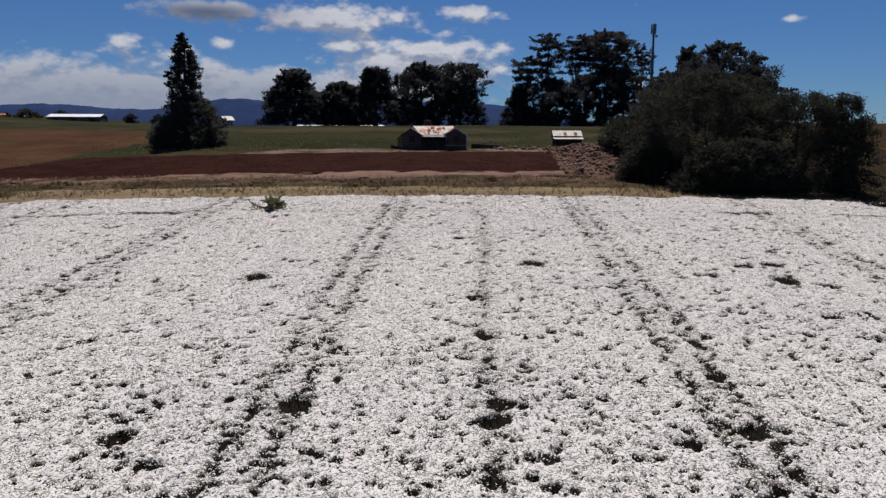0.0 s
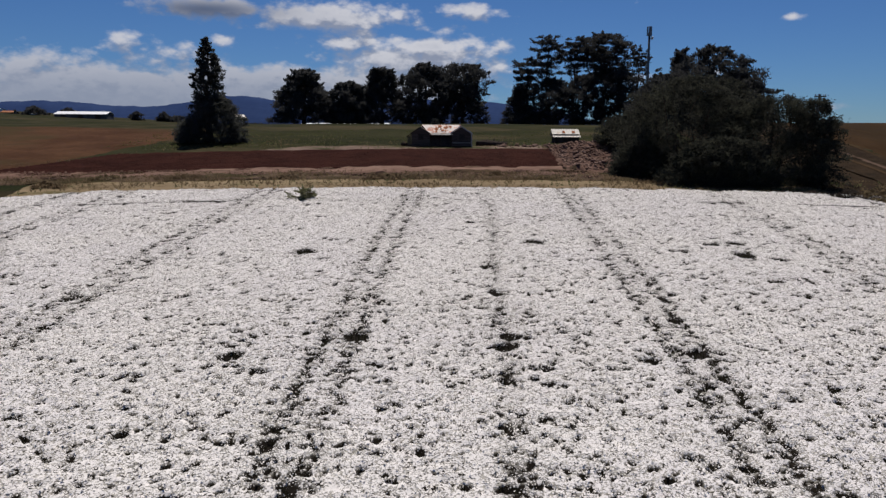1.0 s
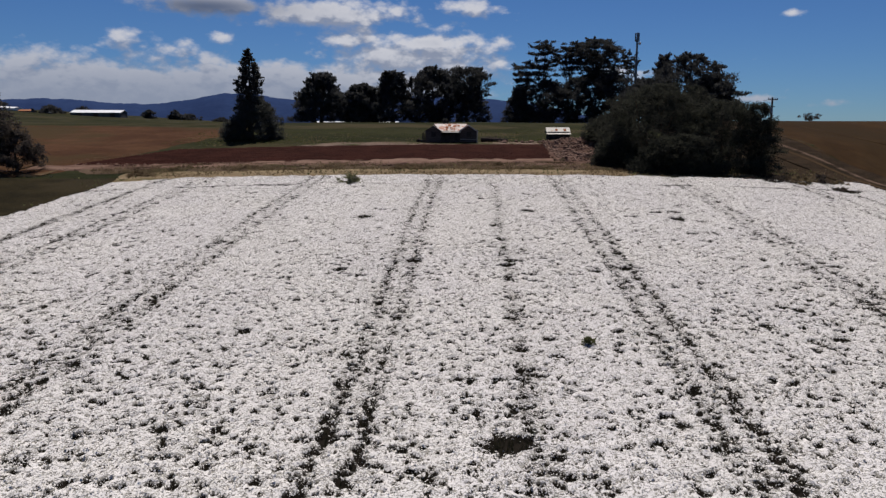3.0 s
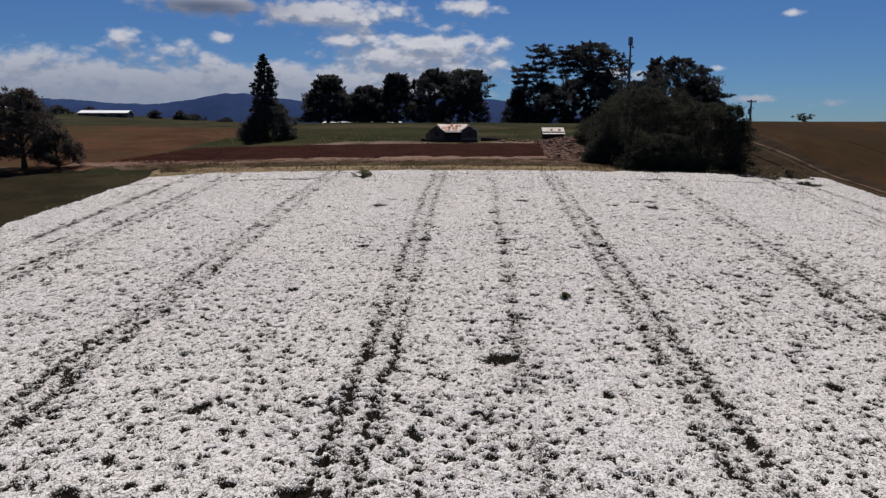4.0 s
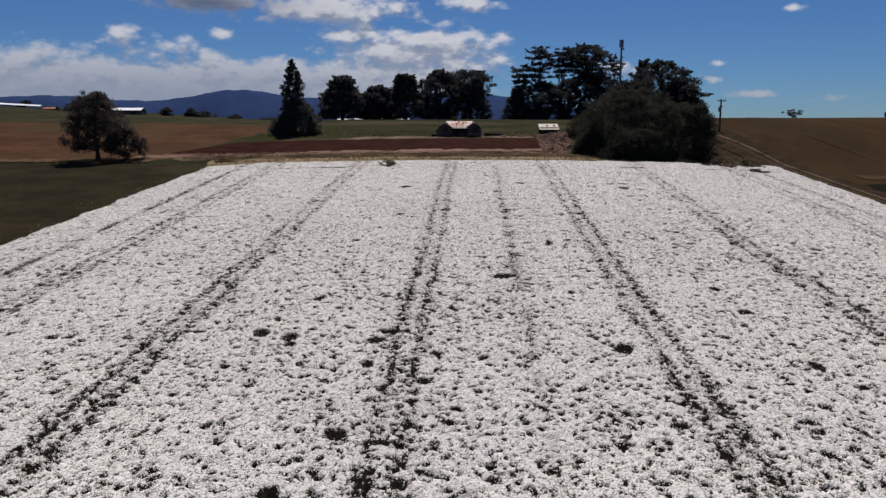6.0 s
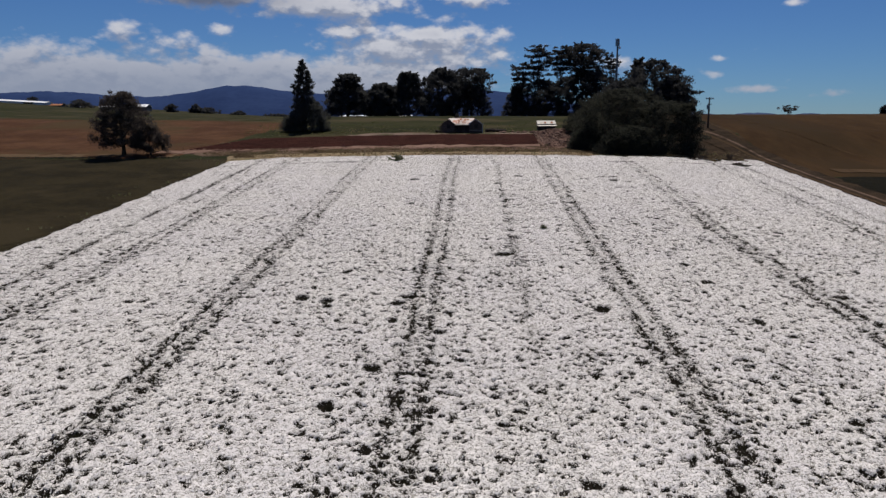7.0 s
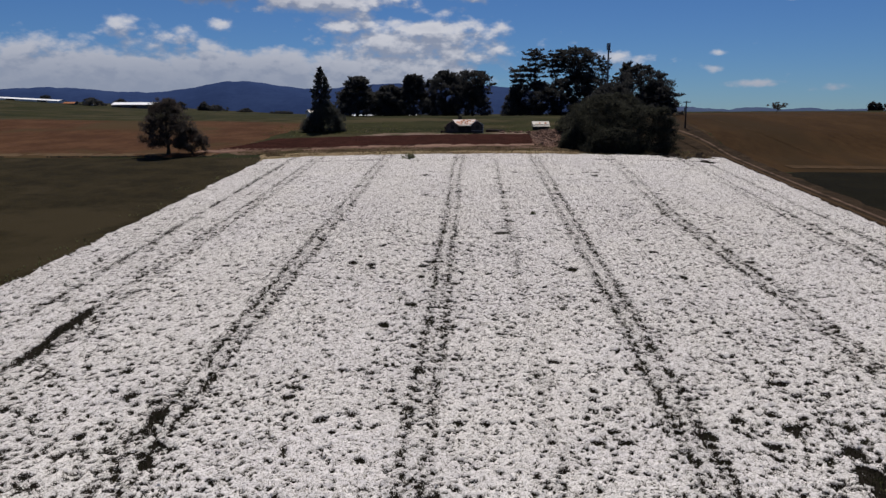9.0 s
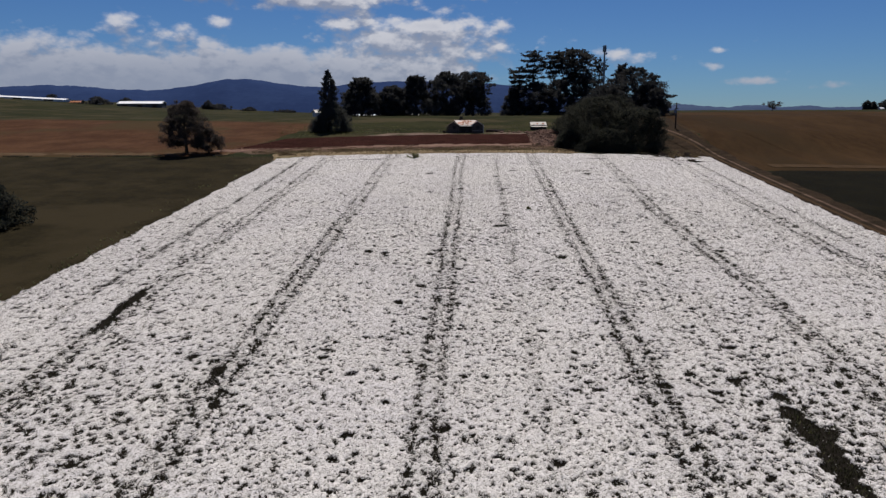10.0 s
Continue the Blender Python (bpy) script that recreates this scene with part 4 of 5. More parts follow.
for x, y, top, wide, shape, seed, first, label in (
        (20.2, 126, 27.3, 7.2, tier_shape, 21, 0.60, "tall cypress with bare stems and a flat layered crown"),
        (15.4, 124, 22.0, 7.0, tier_shape, 33, 0.50, "thin cypress with an open layered crown"),
        (26.8, 127, 27.0, 7.4, tier_shape, 22, 0.60, "tall cypress with open layers of foliage"),
        (33.4, 125, 27.6, 13.0, crown_shape, 23, 0.48, "tallest dark cypress with a wide flat top"),
        (41.6, 127, 24.8, 12.0, round_shape, 24, 0.24, "dark cypress beside a mast"),
        (13.2, 121, 15.4, 8.4, cypress_shape, 25, 0.03, "lower dark cypress with drooping boughs"),
        (20.0, 120, 17.0, 13.0, broad_shape, 26, 0.03, "dense low dark cypress under taller ones"),
        (27.5, 119, 17.6, 14.0, broad_shape, 27, 0.03, "dense low dark cypress under taller ones"),
        (36.0, 119, 18.8, 13.5, broad_shape, 34, 0.03, "dense dark cypress in the heart of a grove")):
    g = height(x, y)
    plant("cypress_tree", x, y, label, "tree", top - g, wide, shape, CYPRESS, seed, 320 if wide > 12 and first > 0.2 else 90 if first > 0.2 else 260, 70, 0.25, 1.05 if first > 0.2 else 1.0, 0.36 if first > 0.2 else 0.7, 0.36, 14, first,
          "grove of old cypresses", uneven=0.14 if first > 0.2 and wide > 9 else 0.30, shell=0.1, up=0.3 if shape is tier_shape else 0.5, tips=30 if shape is tier_shape else 60, tip=0.8, layers=5 if shape is tier_shape else 0)
for x, y, top, wide, shape, seed, label in (
        (41.6, 95, 20.7, 6.4, cypress_shape, 28, "narrow dark cypress with a rounded tip"),
        (38.7, 68, 18.5, 17.6, dome_shape, 29, "massive dark cypress with a sloping crown"),
        (41.6, 66.5, 14.6, 9.6, dome_shape, 30, "dark cypress at the end of a grove"),
        (30.5, 66, 14.0, 11.0, dome_shape, 31, "dark cypress half hidden behind shrubs")):
    g = height(x, y)
    plant("cypress_tree", x, y, label, "tree", top - g, wide, shape, CYPRESS, seed, 150 if wide < 9 else 330, 84, 0.23, 0.95, 0.7, 0.42, 10, 0.02,
          "grove of old cypresses", uneven=0.12, shell=0.45, up=0.6, tips=90, tip=0.7)

for x, y, tall, wide, depth, seed, label in (
        (18.9, 18.5, 9.3, 12.0, 0.9, 41, "dense dark green shrubby tree reaching the ground"),
        (25.6, 14.6, 8.0, 10.5, 0.8, 42, "dense dark shrubby tree with twiggy top"),
        (17.6, 33.0, 5.0, 8.0, 0.9, 43, "low dark green shrub beside an earth bank"),
        (23.5, 26.0, 9.3, 13.0, 0.9, 44, "tall dark green shrubby tree in a thicket"),
        (28.6, 12.6, 7.9, 4.7, 0.8, 47, "tall twiggy dark shrub at the edge of a thicket"),
        (20.0, 11.6, 4.2, 9.5, 0.5, 45, "low dark shrub at the front of a thicket"),
        (14.0, 15.6, 3.4, 5.0, 0.7, 46, "low dark shrub at the end of a thicket")):
    plant("shrub", x, y, label, "shrub", tall, wide, shrub_shape, WILLOW, seed, 380 if wide > 4.8 else 150, 105 if wide > 4.8 else 60, 0.118, 0.80 if wide > 4.8 else 0.55, 0.8, 0.16, 12, 0.02, "thicket beside the flower field", depth=depth, uneven=0.22, shell=0.5, stems=3)

plant("oak_tree", -55.4, 11.2, "dark spreading tree with a broad rounded crown", "tree", 9.5, 7.9, oak_shape, OAK, 51, 320, 90, 0.13, 0.75, 0.75, 0.30, 14, 0.20, uneven=0.16, shell=0.35)
plant("oak_tree", -51.5, 11.6, "low dark tree leaning out beside a larger one", "tree", 4.6, 5.0, round_shape, OAK, 52, 100, 90, 0.13, 0.6, 0.8, 0.14, 8, 0.22, uneven=0.3, shell=0.35)
plant("shrub", -57.6, -45.0, "dark bushy shrub standing in the paddock", "shrub", 4.6, 7.4, dome_shape, WILLOW, 53, 190, 60, 0.2, 0.75, 0.8, 0.15, 8, 0.02, shell=0.45, stems=3)
plant("bush", -14.0, -0.2, "small pale green bush among white daisies", "bush", 1.15, 2.0, shrub_shape, PALE_WEED, 54, 34, 60, 0.085, 0.24, 0.8, 0.03, 6, 0.05, stems=3, uneven=0.6, tips=26, tip=0.35)
plant("bush", 0.0, -41.4, "small green weed tuft in the crop", "bush", 0.7, 0.9, shrub_shape, WEED, 55, 22, 40, 0.07, 0.18, 0.8, 0.02, 4, 0.05, stems=3)
plant("shrub", -5.3, 46.8, "dark narrow shrub behind the old shed", "shrub", 3.2, 1.9, shrub_shape, CONIFER, 57, 60, 40, 0.14, 0.4, 0.9, 0.08, 5, 0.03, stems=3)
plant("lone_tree", 187, 330, "small gnarled tree alone on the skyline", "tree", 5.8, 9.0, umbrella_shape, OAK, 56, 52, 46, 0.24, 0.95, 0.7, 0.25, 24, 0.25, uneven=0.7, lean=(0.18, 0))
for x, y, tall, wide, seed in ((-230, 366, 4.8, 14, 61), (-220, 384, 5.2, 9, 60), (-182, 388, 5.4, 7, 62), (-168, 392, 6.0, 8, 63), (-162, 396, 4.0, 16, 64), (-274, 395, 4.5, 9, 65), (-243, 390, 4.5, 8, 59), (-141, 396, 2.6, 8, 58),
                               (285, 405, 6.5, 6, 66), (291, 408, 6.0, 5, 67), (298, 405, 7.0, 8, 68), (306, 405, 6.5, 8, 69), (-118, 400, 1.9, 12, 70)):
    plant("far_tree", x, y, "dark rounded tree far off on the brow", "tree", tall, wide, round_shape, CYPRESS, seed, 60, 30, 0.6, 1.2, 0.8, 0.3, 5, 0.03, "far trees on the brow")


# ---- buildings ----
def box(bm, x0, x1, y0, y1, z0, z1):
    m = Matrix.Translation(((x0 + x1) / 2, (y0 + y1) / 2, (z0 + z1) / 2)) @ Matrix.Diagonal((x1 - x0, y1 - y0, z1 - z0, 1))
    bmesh.ops.create_cube(bm, size=1.0, matrix=m)


def prism(bm, outline, y0, y1):
    """A solid with an outline in x and z, drawn out from y0 to y1."""
    a = [bm.verts.new((x, y0, z)) for x, z in outline]
    b = [bm.verts.new((x, y1, z)) for x, z in outline]
    bm.faces.new(a)
    bm.faces.new(b[::-1])
    for i in range(len(a)):
        j = (i + 1) % len(a)
        bm.faces.new((a[i], b[i], b[j], a[j]))
    bmesh.ops.recalc_face_normals(bm, faces=bm.faces)


def slab(bm, p, q, r, s, thick, waves=0):
    """A roof plane through four corners (eave left, eave right, ridge right, ridge left), corrugated along its slope."""
    p, q, r, s = [Vector(v) for v in (p, q, r, s)]
    nrm = (q - p).cross(s - p).normalized()
    n = max(1, waves * 4)
    rows = []
    for k in range(n + 1):
        t = k / n
        lift = nrm * (0.02 * math.sin(k * math.pi / 2) if waves else 0)
        rows.append([bm.verts.new(v) for v in (p.lerp(q, t) + lift, s.lerp(r, t) + lift, s.lerp(r, t) + lift - nrm * thick, p.lerp(q, t) + lift - nrm * thick)])
    for a, b in zip(rows, rows[1:]):
        for i in range(4):
            j = (i + 1) % 4
            bm.faces.new((a[i], b[i], b[j], a[j]))
    bm.faces.new(rows[0][::-1])
    bm.faces.new(rows[-1])
    bmesh.ops.recalc_face_normals(bm, faces=bm.faces)


def planks(root, x0, x1, y, z0, top, material, name="board", gap=0.15, thick=0.035):
    """Horizontal boards on a wall that faces the field; top(x) gives the wall's height."""
    k = 0
    z = z0
    while z < max(top(x0), top(x1), top((x0 + x1) / 2)) - 0.05:
        xs = np.linspace(x0, x1, 41)
        ok = [x for x in xs if top(x) > z + gap * 0.9]
        if len(ok) > 2:
            bm = bmesh.new()
            box(bm, min(ok), max(ok), y - thick, y, z + 0.012, z + gap - 0.012)
            bmesh.ops.rotate(bm, cent=((min(ok) + max(ok)) / 2, y, z), matrix=Matrix.Rotation(radians(random.uniform(-0.6, 0.6)), 3, "Y"), verts=bm.verts)
            part(name, bm, BOARD_LIGHT if random.random() < 0.10 and z < 1.0 else material, root)
        z += gap
        k += 1


def make_shed():
    root = thing("old_shed", -4.4, 42.2, "weathered board farm shed with a rusty iron roof", "shed", turn=1.0)
    # left wing, open bay and right wing, each with its own roof; the bay's roof slopes to the field
    lw, rw = (-3.75, -1.45), (1.30, 3.75)
    eave, ridge, front, back = 1.62, 2.66, -1.8, 2.6
    for x0, x1 in (lw, rw):
        mid = (x0 + x1) / 2

        def top(x, mid=mid, x0=x0, x1=x1):
            return eave + (ridge - 0.30 - eave) * (1 - abs(x - mid) / ((x1 - x0) / 2))

        bm = bmesh.new()
        prism(bm, ((x0, 0), (x1, 0), (x1, eave), (mid, ridge - 0.34), (x0, eave)), front, back)
        part("wall", bm, BOARD, root)
        planks(root, x0 + 0.02, x1 - 0.02, front - 0.005, 0.05, top, BOARD)
        bm = bmesh.new()
        box(bm, mid - 0.25, mid + 0.3, front - 0.06, front - 0.042, 0.85, 1.45)
        opening = part("window", bm, DARK_BOARD, root, "dark unglazed window opening")
        bm = bmesh.new()
        for a, b, c, d in ((-0.30, -0.25, 0.80, 1.50), (0.30, 0.35, 0.80, 1.50), (-0.25, 0.30, 0.80, 0.85), (-0.25, 0.30, 1.45, 1.50)):
            box(bm, mid + a, mid + b, front - 0.075, front - 0.042, c, d)
        part("window_frame", bm, DARK_BOARD, opening)
    for (x0, x1), mat in ((lw, DARK_BOARD), (rw, RUSTY)):
        mid = (x0 + x1) / 2
        for xe in (x0 - 0.16, x1 + 0.16):
            bm = bmesh.new()
            slab(bm, (xe, front - 0.15, eave - 0.08), (xe, back, eave - 0.08), (mid, back, ridge - 0.26), (mid, front - 0.15, ridge - 0.26), 0.03, 8)
            part("roof_sheet", bm, mat if xe < mid else PALE_IRON, root)
        if mat is RUSTY:
            for xe, s in ((x0 - 0.16, -1), (x1 + 0.16, 1)):
                bm = bmesh.new()
                slab(bm, (xe, front - 0.2, eave - 0.05), (xe, front - 0.12, eave - 0.05), (mid, front - 0.12, ridge - 0.20), (mid, front - 0.2, ridge - 0.20), 0.12)
                part("bargeboard", bm, PALE_BOARD, root, "pale painted bargeboard")
    bm = bmesh.new()
    slab(bm, (lw[1] - 0.1, front + 0.05, 1.60), (rw[0] + 0.15, front + 0.05, 1.60), (rw[0] + 1.15, 0.7, ridge), (lw[0] + 1.25, 0.7, ridge), 0.035, 14)
    part("roof_sheet", bm, RUSTY, root, "pale iron roof with rust patches")
    bm = bmesh.new()
    slab(bm, (rw[0] + 1.15, 2.8, 1.66), (lw[0] + 1.25, 2.8, 1.66), (lw[0] + 1.25, 0.7, ridge), (rw[0] + 1.15, 0.7, ridge), 0.035, 14)
    part("roof_sheet", bm, RUSTY, root)
    bm = bmesh.new()
    slab(bm, (lw[1] - 0.1, front - 0.16, 1.40), (rw[0] + 0.12, front - 0.16, 1.40), (rw[0] + 0.12, front + 0.10, 1.645), (lw[1] - 0.1, front + 0.10, 1.645), 0.04)
    part("fascia", bm, PALE_IRON, root, "pale bent iron eave strip")
    rng = random.Random(5)
    for k in range(13):                               # sheets rusted through to bare orange
        u, v = rng.uniform(0.30, 0.92), rng.uniform(0.15, 0.80)
        x0 = -1.55 + (1.45 + 1.55) * u
        y0 = front + 0.05 + (0.7 - front - 0.05) * v
        z0 = 1.60 + (ridge - 1.60) * v + 0.045
        w, d = rng.uniform(0.10, 0.22), rng.uniform(0.12, 0.3)
        s = (ridge - 1.60) / (0.7 - front - 0.05)
        bm = bmesh.new()
        slab(bm, (x0 - w, y0 - d, z0 - s * d), (x0 + w, y0 - d, z0 - s * d), (x0 + w * rng.uniform(0.5, 1), y0 + d, z0 + s * d), (x0 - w * rng.uniform(0.5, 1), y0 + d, z0 + s * d), 0.008)
        part("rust_patch", bm, RUST, root, "orange rusted patch of roof iron")
    bm = bmesh.new()
    box(bm, rw[1] - 0.06, rw[1] + 0.05, front - 0.10, front - 0.045, 0, eave)
    part("corner_board", bm, PALE_BOARD, root, "pale painted corner board")
    bm = bmesh.new()
    box(bm, lw[1], rw[0], 1.9, 2.0, 0, 1.9)
    part("back_wall", bm, DARK_BOARD, root)
    bm = bmesh.new()
    box(bm, lw[1] + 0.02, rw[0] - 0.02, front + 0.35, front + 0.40, 0.0, 1.05)
    part("gate", bm, DARK_BOARD, root, "dark board gate across an open bay")
    for x in (lw[1] + 0.09, (lw[1] + rw[0]) / 2, rw[0] - 0.09):
        bm = bmesh.new()
        tube(bm, ((x, front + 0.2, -0.1), (x, front + 0.2, 1.62)), (0.07, 0.06), 7)
        part("post", bm, BARK, root)
    bm = bmesh.new()
    slab(bm, (lw[0] - 0.60, front + 0.4, 1.15), (lw[0] - 0.60, back - 0.3, 1.15), (lw[0] - 0.05, back - 0.3, 1.55), (lw[0] - 0.05, front + 0.4, 1.55), 0.03, 6)
    part("lean_to_roof", bm, DARK_BOARD, root, "dark sagging lean-to roof")
    planks(root, lw[0] - 0.52, lw[0] - 0.05, front + 0.6, 0.05, lambda x: 1.2 + 0.5 * (x - lw[0] + 0.52), BOARD)


make_shed()


def make_hut():
    root = thing("iron_hut", 12.2, 47.6, "small dark hut under a pale two-tier iron roof", "hut", z=height(12.2, 47.6) - 0.3)
    bm = bmesh.new()
    prism(bm, ((-1.65, 0), (1.65, 0), (1.65, 1.15), (-1.65, 1.15)), -0.9, 1.3)
    part("wall", bm, DARK_BOARD, root)
    planks(root, -1.62, 1.62, -0.905, 0.04, lambda x: 1.1, DARK_BOARD)
    bm = bmesh.new()
    slab(bm, (-1.85, -1.25, 1.05), (1.85, -1.25, 1.05), (1.85, -0.55, 1.28), (-1.85, -0.55, 1.28), 0.04, 10)
    part("lower_roof", bm, PALE_IRON, root)
    bm = bmesh.new()
    slab(bm, (-1.85, -0.62, 1.40), (1.80, -0.62, 1.40), (1.80, 0.6, 2.08), (-1.85, 0.6, 2.08), 0.04, 10)
    part("upper_roof", bm, PALE_IRON, root, "pale iron roof with rust spots")
    bm = bmesh.new()
    slab(bm, (1.80, 1.5, 1.2), (-1.85, 1.5, 1.2), (-1.85, 0.6, 2.08), (1.80, 0.6, 2.08), 0.04, 10)
    part("rear_roof", bm, PALE_IRON, root)
    for x in (-1.6, 0, 1.6):
        bm = bmesh.new()
        tube(bm, ((x, -1.15, -0.1), (x, -1.15, 1.06)), (0.06, 0.05), 6)
        part("post", bm, BARK, root)
    for k, u in enumerate((-0.3, 1.0)):
        bm = bmesh.new()
        a, b = u - 0.16 - 0.05 * k, u + 0.2
        slab(bm, (a, -0.42, 1.565), (b, -0.42, 1.565), (b, 0.1, 1.855), (a, 0.15, 1.88), 0.008)
        part("rust_patch", bm, RUST, root, "brown rusted patch of roof iron")
    bm = bmesh.new()
    box(bm, -1.62, 1.62, -0.64, -0.58, 1.14, 1.42)
    part("clerestory", bm, DARK_BOARD, root)


make_hut()


def far_building(name, x, y, length, depth, eave, ridge, turn, roof, wall, label, category, sink=0.0, fall=0.0):
    root = thing(name, x, y, label, category, z=height(x, y) - sink, turn=turn)
    root.matrix_basis = pose(x, y, height(x, y) - sink, 0, fall, turn)
    h = length / 2
    bm = bmesh.new()
    box(bm, -h, h, -depth / 2, depth / 2, -1.0, eave)
    part("wall", bm, wall, root)
    for s in (-1, 1):
        bm = bmesh.new()
        slab(bm, (-h - 0.3, s * (depth / 2 + 0.4), eave - 0.1), (h + 0.3, s * (depth / 2 + 0.4), eave - 0.1), (h + 0.3, 0, ridge), (-h - 0.3, 0, ridge), 0.08, 0)
        part("roof", bm, roof, root)
    for s in (-1, 1):
        bm = bmesh.new()
        a = [bm.verts.new(p) for p in ((s * h, -depth / 2, eave), (s * h, depth / 2, eave), (s * h, 0, ridge - 0.1))]
        b = [bm.verts.new((p.co.x - s * 0.15, p.co.y, p.co.z)) for p in a]
        bm.faces.new(a)
        bm.faces.new(b[::-1])
        for i in range(3):
            bm.faces.new((a[i], b[i], b[(i + 1) % 3], a[(i + 1) % 3]))
        part("gable", bm, wall, root)
    for k in range(3):
        u = -h + (k + 0.5) * length / 3
        bm = bmesh.new()
        box(bm, u - length * 0.05, u + length * 0.05, -depth / 2 - 0.06, -depth / 2, -0.8, eave * 0.8)
        part("door", bm, DARK_BOARD, root)
    return root


far_building("farm_barn", -203, 368, 27, 14, 2.0, 3.5, 8, WHITE_ROOF, GREY_WALL, "long low barn with a pale iron roof", "barn", -0.3)
far_building("annexe", -228, 362, 2.4, 2.5, 0.5, 1.0, 8, WHITE_ROOF, GREY_WALL, "small pale shed beside a long barn", "shed")
far_building("packing_shed", -29, 140, 22, 8, 1.0, 1.6, -3, WHITE_ROOF, WHITE_PAINT, "long low white shed behind the cypress row", "shed", 1.2)
far_building("polytunnel", -290, 385, 64, 9, 0.4, 1.1, -3, WHITE_ROOF, WHITE_PAINT, "long white plastic tunnel on the brow", "polytunnel", -0.5, 3.0)
far_building("cottage", -249, 376, 7, 5, 0.7, 1.6, 0, ORANGE_ROOF, GREY_WALL, "small house with an orange roof on the brow", "house")
far_building("pump_house", -48.1, 110, 1.8, 1.8, 1.35, 2.1, 40, PALE_IRON, PALE_BOARD, "small pale-roofed hut on the crest", "hut")
far_building("white_house", 291, 398, 2.6, 2.6, 1.2, 1.9, 10, WHITE_ROOF, WHITE_PAINT, "tiny white house among far trees", "house")


# ---- mast and power pole ----
def make_mast():
    x, y = 40.7, 114.7
    root = thing("phone_mast", x, y, "slim grey monopole mast with antenna panels on top", "mast")
    tall = 27.4 - height(x, y)
    bm = bmesh.new()
    tube(bm, ((0, 0, -0.3), (0, 0, tall * 0.5), (0, 0, tall - 1.0)), (0.42, 0.32, 0.22), 10)
    part("pole", bm, STEEL, root, smooth=True)
    bm = bmesh.new()
    tube(bm, ((0, 0, tall - 1.0), (0, 0, tall + 0.1)), (0.12, 0.08), 8)
    head = part("head", bm, STEEL, root, smooth=True)
    for k in range(3):
        a = k * 2 * math.pi / 3 + 0.5
        bm = bmesh.new()
        bmesh.ops.create_cube(bm, size=1, matrix=Matrix.Translation((0.42 * math.cos(a), 0.42 * math.sin(a), tall - 0.75)) @ Matrix.Rotation(a, 4, "Z") @ Matrix.Diagonal((0.22, 0.5, 2.0, 1)))
        bmesh.ops.bevel(bm, geom=bm.edges[:], offset=0.04, affect="EDGES")
        part("antenna_panel", bm, PANEL, head)
        bm = bmesh.new()
        tube(bm, ((0, 0, tall - 0.7), (0.5 * math.cos(a), 0.5 * math.sin(a), tall - 0.7)), (0.05, 0.05), 6)
        part("bracket", bm, STEEL, head)
    bm = bmesh.new()
    tube(bm, ((0.3, -0.25, tall - 2.2), (0.75, -0.45, tall - 2.2)), (0.36, 0.30), 14)
    part("dish", bm, WHITE_PAINT, head, "white drum-shaped dish", smooth=False)


make_mast()


def make_pole():
    x, y = 38.9, 33.6
    root = thing("power_pole", x, y, "wooden power pole with crossarm and insulators", "power pole", turn=25)
    tall = 9.45 - height(x, y)
    bm = bmesh.new()
    tube(bm, ((0, 0, -0.2), (0, 0, tall * 0.5), (0, 0, tall)), (0.17, 0.15, 0.12), 9)
    part("pole", bm, POLE_WOOD, root, smooth=True)
    bm = bmesh.new()
    box(bm, -0.9, 0.9, -0.16, -0.05, tall - 0.35, tall - 0.22)
    arm = part("crossarm", bm, POLE_WOOD, root)
    for dx in (-0.82, -0.4, 0.4, 0.82):
        bm = bmesh.new()
        tube(bm, ((dx, -0.1, tall - 0.22), (dx, -0.1, tall - 0.12), (dx, -0.1, tall - 0.02)), (0.03, 0.07, 0.04), 7)
        part("insulator", bm, WHITE_PAINT, arm, "pale ceramic insulator")
    bm = bmesh.new()
    tube(bm, ((-0.32, -0.1, tall * 0.62), (-0.32, -0.1, tall * 0.62 + 0.75)), (0.24, 0.24), 12)
    part("transformer", bm, PANEL, root, "grey pole transformer can")
    bm = bmesh.new()
    box(bm, -0.45, 0.45, -0.12, -0.04, tall - 1.25, tall - 1.15)
    part("lower_arm", bm, POLE_WOOD, root)


make_pole()


# ---- rough ground: heaps, stones, tufts ----
def lump(rng, r):
    bm = bmesh.new()
    bmesh.ops.create_icosphere(bm, subdivisions=1, radius=r)
    for v in bm.verts:
        v.co *= rng.uniform(0.7, 1.25)
        v.co.z *= 0.65
    return bm


def make_stones():
    rng = random.Random(12)
    shapes = []
    for k in range(6):
        me = bpy.data.meshes.new("stone")
        bm = lump(rng, 0.3)
        bm.to_mesh(me)
        bm.free()
        me.materials.append(STONE)
        shapes.append(me)
    for k in range(150):
        if k < 124:
            x, y = rng.uniform(8.2, 14.0), rng.uniform(20.0, 38)
            x += 0.1 * (38 - y)
        else:
            x, y = rng.uniform(2.2, 9.0), rng.uniform(40.2, 42.2)
        s = rng.uniform(0.35, 1.3)
        ob = new("stone", shapes[k % 6])
        ob.matrix_basis = pose(x, y, (float(bank_top(np.array([x]), np.array([y]))[0]) + 0.02 if k < 124 else height(x, y) + 0.16) + 0.05 * s, 0, 0, rng.uniform(0, 360)) @ Matrix.Diagonal((s, s, s * 0.8, 1))
        tagged(ob, "rough pinkish lump of rubble on bare earth", "stone", "rubble on the bank")


make_stones()


